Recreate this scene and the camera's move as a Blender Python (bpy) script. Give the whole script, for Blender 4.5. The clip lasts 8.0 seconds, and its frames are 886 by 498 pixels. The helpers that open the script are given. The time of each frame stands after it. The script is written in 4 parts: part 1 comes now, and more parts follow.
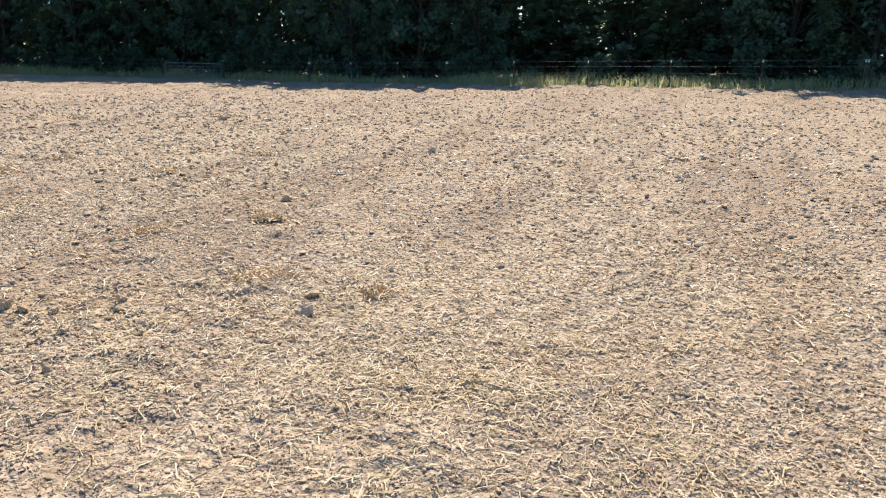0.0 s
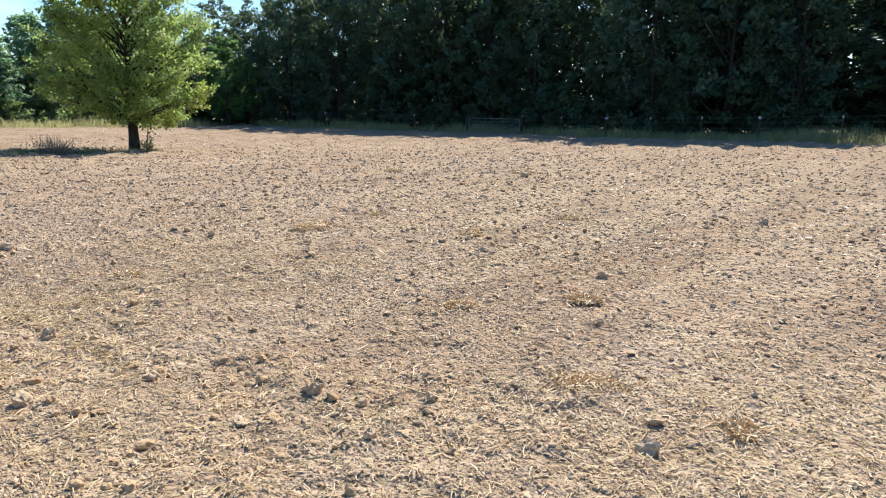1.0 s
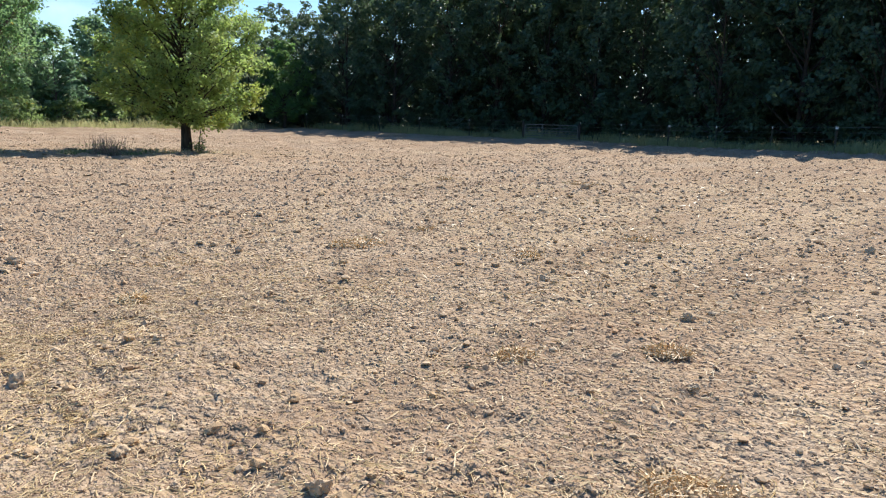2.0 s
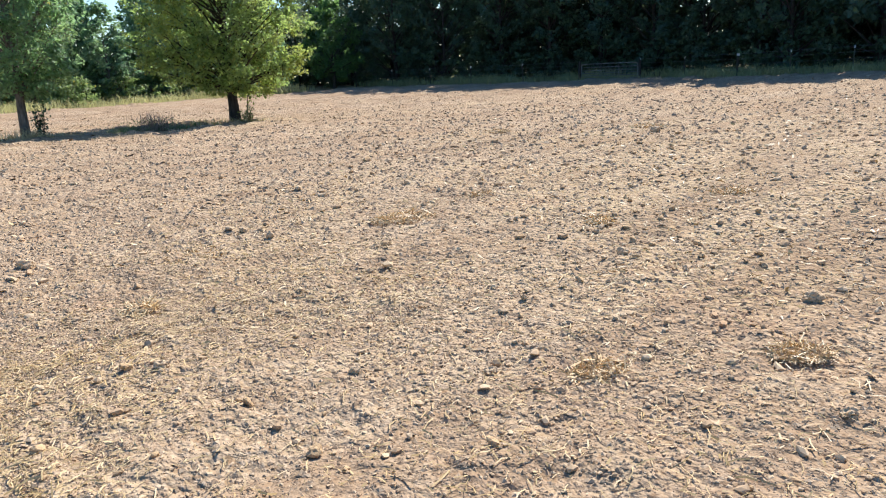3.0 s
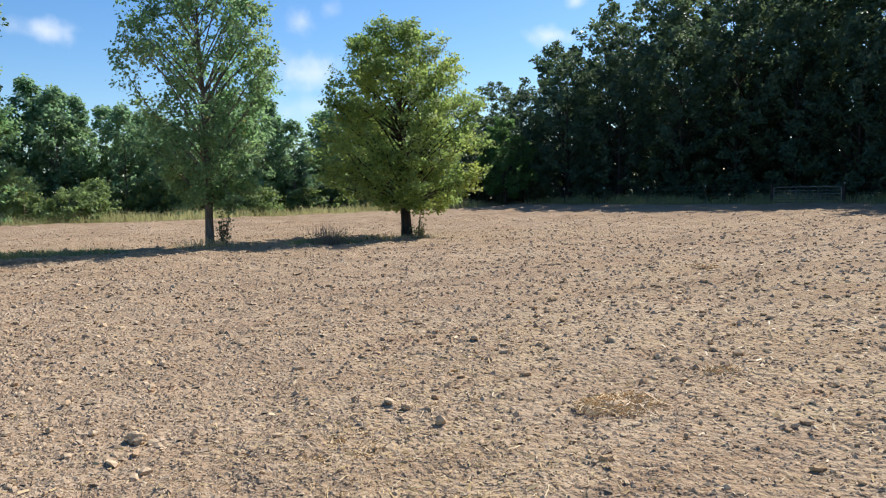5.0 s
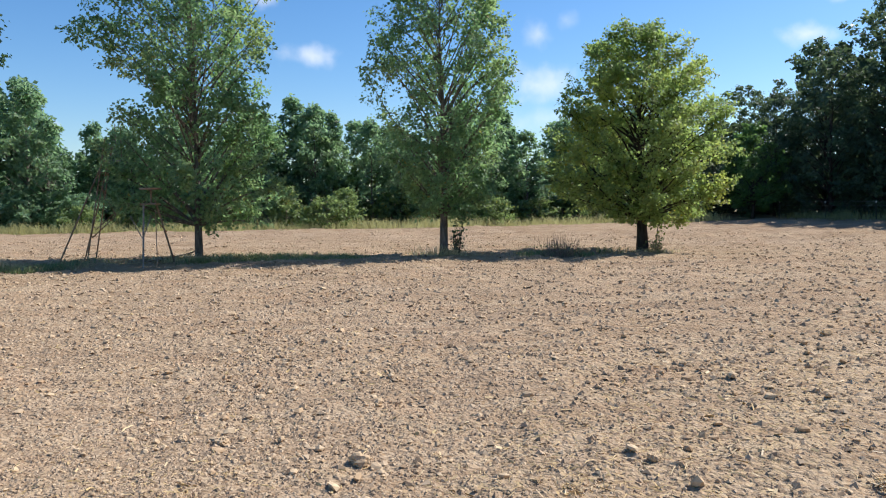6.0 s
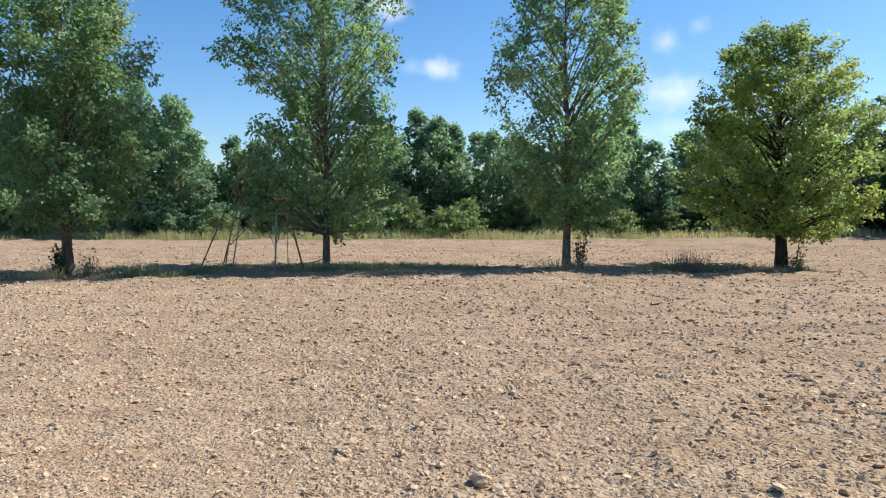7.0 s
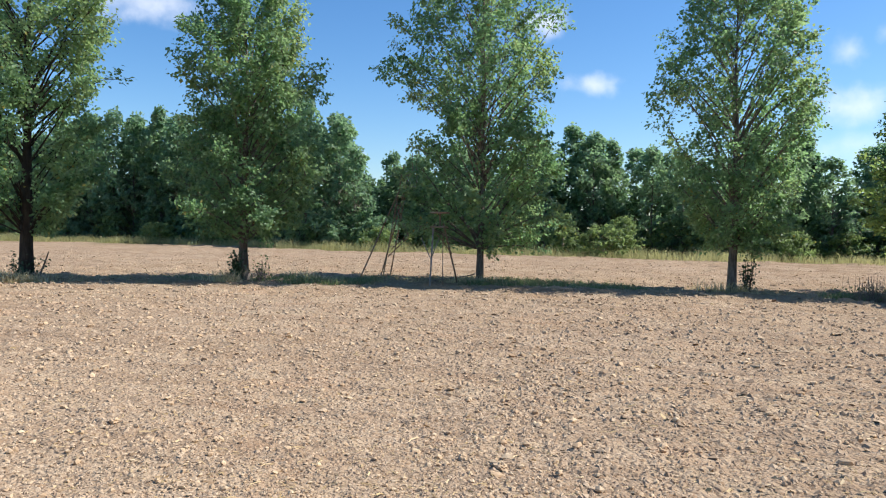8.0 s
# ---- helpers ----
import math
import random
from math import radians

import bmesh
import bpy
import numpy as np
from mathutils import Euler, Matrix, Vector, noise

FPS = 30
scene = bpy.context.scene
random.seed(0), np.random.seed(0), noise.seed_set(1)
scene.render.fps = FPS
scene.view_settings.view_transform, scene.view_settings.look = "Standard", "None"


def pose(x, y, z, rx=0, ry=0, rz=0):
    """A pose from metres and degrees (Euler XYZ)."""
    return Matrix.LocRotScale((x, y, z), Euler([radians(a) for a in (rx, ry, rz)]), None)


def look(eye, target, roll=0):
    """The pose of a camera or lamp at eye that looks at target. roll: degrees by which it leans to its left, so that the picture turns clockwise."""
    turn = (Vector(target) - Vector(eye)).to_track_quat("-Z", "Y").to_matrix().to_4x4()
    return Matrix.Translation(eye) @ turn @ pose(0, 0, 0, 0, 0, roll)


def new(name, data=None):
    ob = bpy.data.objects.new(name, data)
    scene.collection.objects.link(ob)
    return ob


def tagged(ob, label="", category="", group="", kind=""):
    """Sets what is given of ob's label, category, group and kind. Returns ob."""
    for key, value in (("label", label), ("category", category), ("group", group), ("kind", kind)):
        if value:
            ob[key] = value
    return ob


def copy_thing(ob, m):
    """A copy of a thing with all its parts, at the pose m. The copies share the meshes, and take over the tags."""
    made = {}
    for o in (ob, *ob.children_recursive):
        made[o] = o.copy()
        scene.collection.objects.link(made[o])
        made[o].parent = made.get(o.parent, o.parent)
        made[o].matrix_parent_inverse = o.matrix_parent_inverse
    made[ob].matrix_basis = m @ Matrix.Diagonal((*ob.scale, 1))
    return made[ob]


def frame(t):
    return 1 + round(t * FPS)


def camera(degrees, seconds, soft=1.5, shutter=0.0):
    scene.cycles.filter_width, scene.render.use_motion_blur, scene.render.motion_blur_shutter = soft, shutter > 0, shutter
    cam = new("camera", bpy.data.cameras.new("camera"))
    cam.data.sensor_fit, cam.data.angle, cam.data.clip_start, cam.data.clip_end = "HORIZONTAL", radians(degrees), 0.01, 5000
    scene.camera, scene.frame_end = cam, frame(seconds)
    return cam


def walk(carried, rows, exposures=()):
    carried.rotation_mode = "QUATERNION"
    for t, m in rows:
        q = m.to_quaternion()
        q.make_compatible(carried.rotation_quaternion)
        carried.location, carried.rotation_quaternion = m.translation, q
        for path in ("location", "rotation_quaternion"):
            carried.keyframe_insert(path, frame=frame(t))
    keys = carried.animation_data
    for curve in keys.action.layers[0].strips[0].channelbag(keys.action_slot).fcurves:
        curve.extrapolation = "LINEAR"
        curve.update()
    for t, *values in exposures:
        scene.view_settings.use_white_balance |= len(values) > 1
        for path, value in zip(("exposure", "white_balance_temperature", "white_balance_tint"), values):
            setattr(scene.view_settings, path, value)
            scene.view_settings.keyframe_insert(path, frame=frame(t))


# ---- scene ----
# Lens and path of the hand-carried camera: seconds, place, turn to the left, tilt up, lean
cam = camera(62.7, 8.0, soft=1.15)
PATH = [
    (0.0, -3.015, -4.614, 1.470, -71.24, -14.42, 1.50),
    (0.2, -2.873, -4.451, 1.482, -63.45, -14.55, 1.26),
    (0.3, -2.802, -4.377, 1.487, -59.13, -14.36, 0.72),
    (0.5, -2.683, -4.222, 1.519, -53.16, -14.23, 0.54),
    (1.0, -2.393, -3.862, 1.524, -48.91, -10.85, 1.11),
    (1.5, -2.043, -3.515, 1.528, -45.64, -9.54, 2.09),
    (1.7, -1.878, -3.374, 1.523, -44.76, -9.70, 2.17),
    (2.8, -1.026, -2.617, 1.537, -43.37, -14.66, -1.22),
    (3.0, -0.885, -2.464, 1.533, -39.74, -14.37, -2.81),
    (3.5, -0.542, -2.010, 1.604, -34.87, -11.82, -3.08),
    (4.0, -0.354, -1.559, 1.634, -33.40, -7.86, -2.03),
    (5.3, -0.059, -0.492, 1.690, -24.42, -4.52, -1.42),
    (5.5, -0.036, -0.334, 1.694, -21.67, -4.18, -1.28),
    (6.0, 0.023, -0.139, 1.686, -9.45, -3.89, -0.94),
    (6.5, 0.044, -0.019, 1.684, -3.88, -3.55, -0.70),
    (7.0, 0.001, 0.001, 1.700, 0.01, -2.93, -0.48),
    (7.5, -0.037, 0.007, 1.703, 6.25, -2.32, 0.11),
    (8.0, -0.087, 0.043, 1.676, 11.86, -1.68, 0.83),
]


def carried_pose(x, y, z, yaw, tilt, lean):
    yaw, tilt = radians(yaw), radians(tilt)
    ahead = Vector((-math.sin(yaw) * math.cos(tilt), math.cos(yaw) * math.cos(tilt), math.sin(tilt)))
    eye = Vector((x, y, z))
    return look(eye, eye + ahead, lean)


walk(cam, [(r[0], carried_pose(*r[1:])) for r in PATH], exposures=[(0.0, 0.90), (0.5, 0.92), (1.0, 0.80), (1.5, 0.60), (3.0, 0.84), (3.5, 0.71), (4.0, 0.45), (5.5, 0.40), (7.0, 0.52), (8.0, 0.54)])

# ---------------------------------------------------------------- light
SUN_AZ, SUN_EL = radians(18), radians(46)
sun_way = Vector((math.cos(SUN_AZ) * math.cos(SUN_EL), math.sin(SUN_AZ) * math.cos(SUN_EL), math.sin(SUN_EL)))
sun = new("sun", bpy.data.lights.new("sun", "SUN"))
sun.data.energy, sun.data.angle, sun.data.color = 4.8, radians(0.53), (1.0, 0.972, 0.935)
sun.matrix_world = look(sun_way * 100, (0, 0, 0))

world = bpy.data.worlds.new("world")
scene.world = world
world.use_nodes = True
WN, WL = world.node_tree.nodes, world.node_tree.links
WN.clear()
sky = WN.new("ShaderNodeTexSky")
sky.sky_type, sky.sun_disc = "NISHITA", False
sky.sun_elevation, sky.sun_rotation = SUN_EL, math.pi / 2 - SUN_AZ
sky.air_density, sky.dust_density, sky.ozone_density = 1.0, 0.4, 5.0
coord = WN.new("ShaderNodeTexCoord")
puff = WN.new("ShaderNodeTexNoise")
puff.inputs["Scale"].default_value, puff.inputs["Detail"].default_value = 34.0, 6.0
WL.new(coord.outputs["Generated"], puff.inputs["Vector"])


def wmath(op, a, b=None):
    n = WN.new("ShaderNodeMath")
    n.operation = op
    for s, v in zip(n.inputs, (a, b)):
        if v is None:
            continue
        if isinstance(v, (int, float)):
            s.default_value = v
        else:
            WL.new(v, s)
    return n.outputs[0]


def wdot(v):
    n = WN.new("ShaderNodeVectorMath")
    n.operation = "DOT_PRODUCT"
    WL.new(coord.outputs["Generated"], n.inputs[0])
    n.inputs[1].default_value = v
    return n.outputs["Value"]


# small fair-weather clouds: where they stand in the sky, half width, half height, density
CLOUDS = [(-0.0050, 0.9816, 0.1907, 0.036, 0.018, 0.75), (0.285, 0.9326, 0.212, 0.020, 0.024, 0.6), (0.3196, 0.9193, 0.2295, 0.016, 0.014, 0.35),
          (0.2895, 0.9453, 0.1503, 0.062, 0.028, 0.7), (-0.0666, 0.9606, 0.2699, 0.035, 0.022, 0.8), (-0.5447, 0.7943, 0.2691, 0.10, 0.025, 0.75),
          (0.5777, 0.7937, 0.1905, 0.036, 0.014, 0.75), (0.5985, 0.7677, 0.2290, 0.018, 0.012, 0.7), (-0.3185, 0.9431, 0.0958, 0.012, 0.008, 0.8),
          (0.296, 0.9482, 0.1054, 0.05, 0.02, 0.45)]
cover = None
for cx, cy, cz, half_w, half_h, dens in CLOUDS:
    c = Vector((cx, cy, cz)).normalized()
    r = c.cross(Vector((0, 0, 1))).normalized()
    ahead = wmath("MAXIMUM", wdot(c), 0.05)
    u = wmath("DIVIDE", wmath("DIVIDE", wdot(r), ahead), half_w)
    v = wmath("DIVIDE", wmath("DIVIDE", wdot(r.cross(c)), ahead), half_h)
    d = wmath("SQRT", wmath("ADD", wmath("MULTIPLY", u, u), wmath("MULTIPLY", v, v)))
    d = wmath("ADD", d, wmath("MULTIPLY", wmath("SUBTRACT", puff.outputs["Fac"], 0.5), 1.8))
    m = WN.new("ShaderNodeMapRange")
    m.interpolation_type = "SMOOTHSTEP"
    for k, val in (("From Min", 1.2), ("From Max", -0.35), ("To Min", 0.0), ("To Max", dens * 0.82)):
        m.inputs[k].default_value = val
    WL.new(d, m.inputs["Value"])
    cover = m.outputs[0] if cover is None else wmath("MAXIMUM", cover, m.outputs[0])
tint = WN.new("ShaderNodeMix")
tint.data_type = "RGBA"
WL.new(cover, tint.inputs["Factor"])
vivid = WN.new("ShaderNodeHueSaturation")
vivid.inputs["Saturation"].default_value, vivid.inputs["Hue"].default_value = 1.2, 0.502
WL.new(sky.outputs[0], vivid.inputs["Color"])
WL.new(vivid.outputs[0], tint.inputs["A"])
tint.inputs["B"].default_value = (7.4, 7.6, 8.1, 1)
back = WN.new("ShaderNodeBackground")
back.inputs["Strength"].default_value = 0.115
WL.new(tint.outputs["Result"], back.inputs["Color"])
wout = WN.new("ShaderNodeOutputWorld")
WL.new(back.outputs[0], wout.inputs["Surface"])


# ---------------------------------------------------------------- materials
class Nodes:
    """Short hand for building one node material."""

    def __init__(self, name):
        self.mat = bpy.data.materials.new(name)
        self.mat.use_nodes = True
        self.n, self.l = self.mat.node_tree.nodes, self.mat.node_tree.links
        self.n.clear()
        self.tc = self.n.new("ShaderNodeTexCoord").outputs["Object"]

    def put(self, socket, v):
        if isinstance(v, bpy.types.NodeSocket):
            self.l.new(v, socket)
        else:
            socket.default_value = (*v, 1) if isinstance(v, tuple) and len(v) == 3 and len(socket.default_value) == 4 else v

    def noise(self, scale, detail=4.0, rough=0.6, vec=None, squash=None):
        t = self.n.new("ShaderNodeTexNoise")
        t.inputs["Scale"].default_value, t.inputs["Detail"].default_value = scale, detail
        t.inputs["Roughness"].default_value = rough
        src = vec or self.tc
        if squash:
            mp = self.n.new("ShaderNodeMapping")
            mp.inputs["Scale"].default_value = squash
            self.l.new(src, mp.inputs["Vector"])
            src = mp.outputs[0]
        self.l.new(src, t.inputs["Vector"])
        return t.outputs["Fac"]

    def cells(self, scale):
        t = self.n.new("ShaderNodeTexVoronoi")
        t.inputs["Scale"].default_value = scale
        w = self.n.new("ShaderNodeVectorMath")
        w.operation = "ADD"
        wob = self.n.new("ShaderNodeTexNoise")
        wob.inputs["Scale"].default_value = scale * 0.9
        self.l.new(self.tc, wob.inputs["Vector"])
        sc = self.n.new("ShaderNodeVectorMath")
        sc.operation = "SCALE"
        sc.inputs["Scale"].default_value = 0.9 / scale
        self.l.new(wob.outputs["Color"], sc.inputs[0])
        self.l.new(self.tc, w.inputs[0])
        self.l.new(sc.outputs[0], w.inputs[1])
        self.l.new(w.outputs[0], t.inputs["Vector"])
        return t.outputs["Distance"]

    def span(self, v, a, b, lo=0.0, hi=1.0):
        m = self.n.new("ShaderNodeMapRange")
        for k, val in (("Value", v), ("From Min", a), ("From Max", b), ("To Min", lo), ("To Max", hi)):
            self.put(m.inputs[k], val)
        return m.outputs[0]

    def mix(self, f, a, b, blend="MIX"):
        m = self.n.new("ShaderNodeMix")
        m.data_type, m.blend_type = "RGBA", blend
        self.put(m.inputs["Factor"], f)
        self.put(m.inputs["A"], a)
        self.put(m.inputs["B"], b)
        return m.outputs["Result"]

    def calc(self, op, a, b=0.0):
        m = self.n.new("ShaderNodeMath")
        m.operation = op
        self.put(m.inputs[0], a)
        self.put(m.inputs[1], b)
        return m.outputs[0]

    def attr(self, name):
        a = self.n.new("ShaderNodeAttribute")
        a.attribute_name = name
        return a.outputs["Fac"]

    def island(self):
        return self.n.new("ShaderNodeNewGeometry").outputs["Random Per Island"]

    def bump(self, h, strength, distance):
        b = self.n.new("ShaderNodeBump")
        b.inputs["Strength"].default_value, b.inputs["Distance"].default_value = strength, distance
        self.l.new(h, b.inputs["Height"])
        return b.outputs[0]

    def finish(self, color, rough=0.9, bump=None, metal=0.0, spec=0.3):
        p = self.n.new("ShaderNodeBsdfPrincipled")
        self.put(p.inputs["Base Color"], color)
        self.put(p.inputs["Roughness"], rough)
        p.inputs["Metallic"].default_value, p.inputs["Specular IOR Level"].default_value = metal, spec
        if bump is not None:
            self.l.new(bump, p.inputs["Normal"])
        o = self.n.new("ShaderNodeOutputMaterial")
        self.l.new(p.outputs[0], o.inputs["Surface"])
        return self.mat

    def finish_leaf(self, color, glow, rough=0.48, share=0.4):
        """A thin leaf: sheen above, daylight through it."""
        p = self.n.new("ShaderNodeBsdfPrincipled")
        self.put(p.inputs["Base Color"], color)
        p.inputs["Roughness"].default_value, p.inputs["Specular IOR Level"].default_value = rough, 0.32
        t = self.n.new("ShaderNodeBsdfTranslucent")
        self.put(t.inputs["Color"], glow)
        m = self.n.new("ShaderNodeMixShader")
        m.inputs[0].default_value = share
        self.l.new(p.outputs[0], m.inputs[1])
        self.l.new(t.outputs[0], m.inputs[2])
        o = self.n.new("ShaderNodeOutputMaterial")
        self.l.new(m.outputs[0], o.inputs["Surface"])
        return self.mat


def soil_colors(k):
    """Dry tilled loam: pale crust, darker crumb, reddish patches, chaff; dark specks paint shaded pits."""
    big, mid, fine = k.noise(0.16, 5), k.noise(2.3, 5, 0.65), k.noise(19, 3, 0.55)
    c = k.mix(k.span(mid, 0.3, 0.7), (0.296, 0.210, 0.136), (0.415, 0.307, 0.205))
    c = k.mix(k.span(big, 0.48, 0.66, 0.0, 0.5), c, (0.431, 0.322, 0.226))
    c = k.mix(k.span(k.noise(0.5, 5, 0.7), 0.53, 0.66, 0.0, 0.5), c, (0.390, 0.245, 0.146))
    c = k.mix(k.span(k.noise(0.36, 5, 0.68), 0.50, 0.63, 0.0, 0.5), c, (0.299, 0.195, 0.112))
    c = k.mix(k.span(k.noise(1.1, 4, 0.7), 0.52, 0.66, 0.0, 0.5), c, (0.431, 0.330, 0.212))
    # shade in the crevices between crumbs, put into the colour as dark specks
    c = k.mix(k.span(fine, 0.36, 0.47, 0.75, 0.0), c, (0.236, 0.145, 0.081))
    c = k.mix(k.span(k.noise(36, 2, 0.5), 0.53, 0.64, 0.0, 0.6), c, (0.552, 0.418, 0.287))
    return c, fine


def m_soil():
    k = Nodes("tilled_soil")
    c, fine = soil_colors(k)
    chaff = k.span(k.noise(38, 4, 0.65, squash=(1.0, 0.35, 1)), 0.47, 0.6)
    c = k.mix(k.calc("MULTIPLY", k.attr("straw"), k.calc("MULTIPLY", chaff, 0.65)), c, (0.431, 0.316, 0.166))
    c = k.mix(k.span(k.noise(2.6, 3, 0.6, squash=(0.10, 1, 1)), 0.49, 0.63, 0.0, 0.5), c, (0.250, 0.164, 0.101))
    c = k.mix(k.span(k.noise(0.75, 3, 0.6, squash=(0.10, 1, 1)), 0.50, 0.60, 0.0, 0.32), c, (0.240, 0.160, 0.101))
    turf = k.mix(k.noise(6, 4), (0.151, 0.124, 0.066), (0.271, 0.215, 0.127))
    c = k.mix(k.attr("turf"), c, turf)
    clods = k.calc("ADD", k.calc("ADD", k.calc("ADD", k.noise(9, 3, 0.55), k.calc("MULTIPLY", k.noise(3.6, 2, 0.5, squash=(0.6, 1.5, 1)), 1.3)), k.calc("MULTIPLY", k.noise(17, 2, 0.5), 0.7)), k.calc("MULTIPLY", k.cells(19), -0.35))
    grains = k.calc("ADD", k.calc("MULTIPLY", k.noise(30, 2, 0.5), 0.34), k.calc("MULTIPLY", k.noise(75, 2, 0.5), 0.12))
    return k.finish(c, 1.0, k.bump(k.calc("ADD", clods, grains), 1.0, 0.047), spec=0.05)


def m_clod(name, low, high):
    k = Nodes(name)
    c = k.mix(k.island(), low, high)
    c = k.mix(k.span(k.noise(0.5, 5, 0.7), 0.54, 0.68, 0.0, 0.5), c, tuple(v * f for v, f in zip(high, (0.75, 0.6, 0.52))))
    c = k.mix(k.span(k.noise(12, 5, 0.7), 0.35, 0.6, 0.3, 0.0), c, tuple(v * 0.6 for v in low))
    return k.finish(c, 1.0, k.bump(k.noise(9, 5, 0.7), 0.5, 0.006), spec=0.05)


def m_straw(name, low, high):
    k = Nodes(name)
    c = k.mix(k.island(), low, high)
    c = k.mix(k.span(k.noise(90, 2), 0.4, 0.7, 0.0, 0.4), c, tuple(v * 0.8 for v in low))
    c = k.mix(k.span(k.noise(0.9, 4, 0.65), 0.46, 0.62, 0.0, 0.7), c, tuple(v * f for v, f in zip(high, (0.86, 0.76, 0.55))))
    return k.finish(c, 0.55, spec=0.4)


def m_leaf(name, dark, light, glow, share=0.4, odd=None, odd_from=0.93, patch=None):
    k = Nodes(name)
    i = k.island()
    c = k.mix(i, dark, light)
    g = k.mix(i, tuple(v * 0.75 for v in glow), glow)
    if patch:
        f = k.span(k.noise(0.35, 3), 0.48, 0.64, 0.0, 0.6)
        c = k.mix(f, c, patch)
        g = k.mix(f, g, tuple(min(1.0, v * 3.2) for v in patch))
    if odd:
        f = k.span(i, odd_from, odd_from + 0.01)
        c, g = k.mix(f, c, odd), k.mix(f, g, tuple(min(1.0, v * 1.6) for v in odd))
    return k.finish_leaf(c, g, share=share)


def m_bark(name, dark, light, scale=14):
    k = Nodes(name)
    f = k.noise(scale, 6, 0.7, squash=(1, 1, 0.18))
    c = k.mix(k.span(f, 0.35, 0.65), dark, light)
    c = k.mix(k.span(k.noise(2.2, 3), 0.5, 0.7, 0, 0.5), c, tuple(v * 0.6 for v in dark))
    return k.finish(c, 0.9, k.bump(f, 1.0, 0.04), spec=0.2)


def m_blade(name, low, high):
    k = Nodes(name)
    i = k.island()
    c = k.mix(i, low, high)
    c = k.mix(k.span(k.noise(0.5, 3), 0.45, 0.62, 0, 0.55), c, tuple((a + b) * 0.62 for a, b in zip(low, high)))
    return k.finish_leaf(c, tuple(min(1.0, v * 1.9) for v in high), 0.6, 0.42)


def m_metal(name, paint, rust, rough=0.6, metal=0.3):
    k = Nodes(name)
    f = k.noise(7, 5, 0.7)
    c = k.mix(k.span(f, 0.42, 0.62), paint, rust)
    return k.finish(c, k.span(f, 0.3, 0.7, rough, rough + 0.3), k.bump(k.noise(60, 3), 0.3, 0.004), metal)


SOIL = m_soil()
CLOD = m_clod("dry_crumb", (0.305, 0.213, 0.137), (0.54, 0.405, 0.272))
CLOD_DARK = m_clod("dry_clod", (0.42, 0.285, 0.172), (0.64, 0.48, 0.31))
CLOD_BROWN = m_clod("brown_clod", (0.37, 0.222, 0.115), (0.54, 0.370, 0.210))
STRAW = m_straw("straw", (0.40, 0.275, 0.128), (0.60, 0.445, 0.225))
STRAW_GOLD = m_straw("golden_stubble", (0.56, 0.385, 0.20), (0.74, 0.56, 0.325))
LEAF_ROW = m_leaf("leaf_ash", (0.048, 0.098, 0.055), (0.200, 0.312, 0.152), (0.37, 0.60, 0.25), share=0.5, odd=(0.32, 0.28, 0.08), odd_from=0.985, patch=(0.190, 0.220, 0.083))
LEAF_YELLOW = m_leaf("leaf_maple", (0.056, 0.104, 0.038), (0.224, 0.310, 0.098), (0.50, 0.67, 0.20), share=0.5, odd=(0.34, 0.30, 0.06), odd_from=0.98, patch=(0.262, 0.272, 0.060))
LEAF_MID = m_leaf("leaf_sapling", (0.048, 0.105, 0.036), (0.110, 0.190, 0.062), (0.26, 0.46, 0.13), share=0.45)
LEAF_FAR = m_leaf("leaf_gum", (0.048, 0.096, 0.060), (0.200, 0.298, 0.172), (0.38, 0.60, 0.31), share=0.5, patch=(0.140, 0.182, 0.072))
LEAF_WOODS = m_leaf("leaf_oak", (0.035, 0.074, 0.050), (0.080, 0.138, 0.078), (0.18, 0.27, 0.12), share=0.33, patch=(0.096, 0.124, 0.052))
LEAF_BUSH = m_leaf("leaf_bramble", (0.09, 0.145, 0.055), (0.19, 0.24, 0.09), (0.42, 0.56, 0.20), share=0.45, odd=(0.36, 0.31, 0.07), odd_from=0.98)
BARK = m_bark("bark_grey", (0.085, 0.070, 0.056), (0.27, 0.23, 0.19))
BARK_DARK = m_bark("bark_dark", (0.028, 0.022, 0.017), (0.085, 0.068, 0.052))
GRASS_TALL = m_blade("grass_tall", (0.15, 0.17, 0.07), (0.38, 0.36, 0.17))
GRASS_DRY = m_blade("grass_dry", (0.24, 0.19, 0.10), (0.42, 0.34, 0.19))
GRASS_PALE = m_blade("grass_pale", (0.36, 0.28, 0.16), (0.58, 0.47, 0.29))
GRASS_GREEN = m_blade("grass_green", (0.085, 0.13, 0.055), (0.18, 0.22, 0.10))
TWIG = m_bark("dead_twig", (0.22, 0.16, 0.115), (0.40, 0.32, 0.25), 30)
RUST = m_metal("rusty_steel", (0.30, 0.25, 0.19), (0.30, 0.17, 0.095))
GALV = m_metal("grey_tube", (0.30, 0.30, 0.28), (0.22, 0.19, 0.16), 0.5, 0.5)
POST = m_metal("post_green", (0.05, 0.065, 0.05), (0.12, 0.08, 0.05))
WHITE = m_metal("white_cap", (0.75, 0.75, 0.72), (0.6, 0.58, 0.52), 0.6, 0.0)


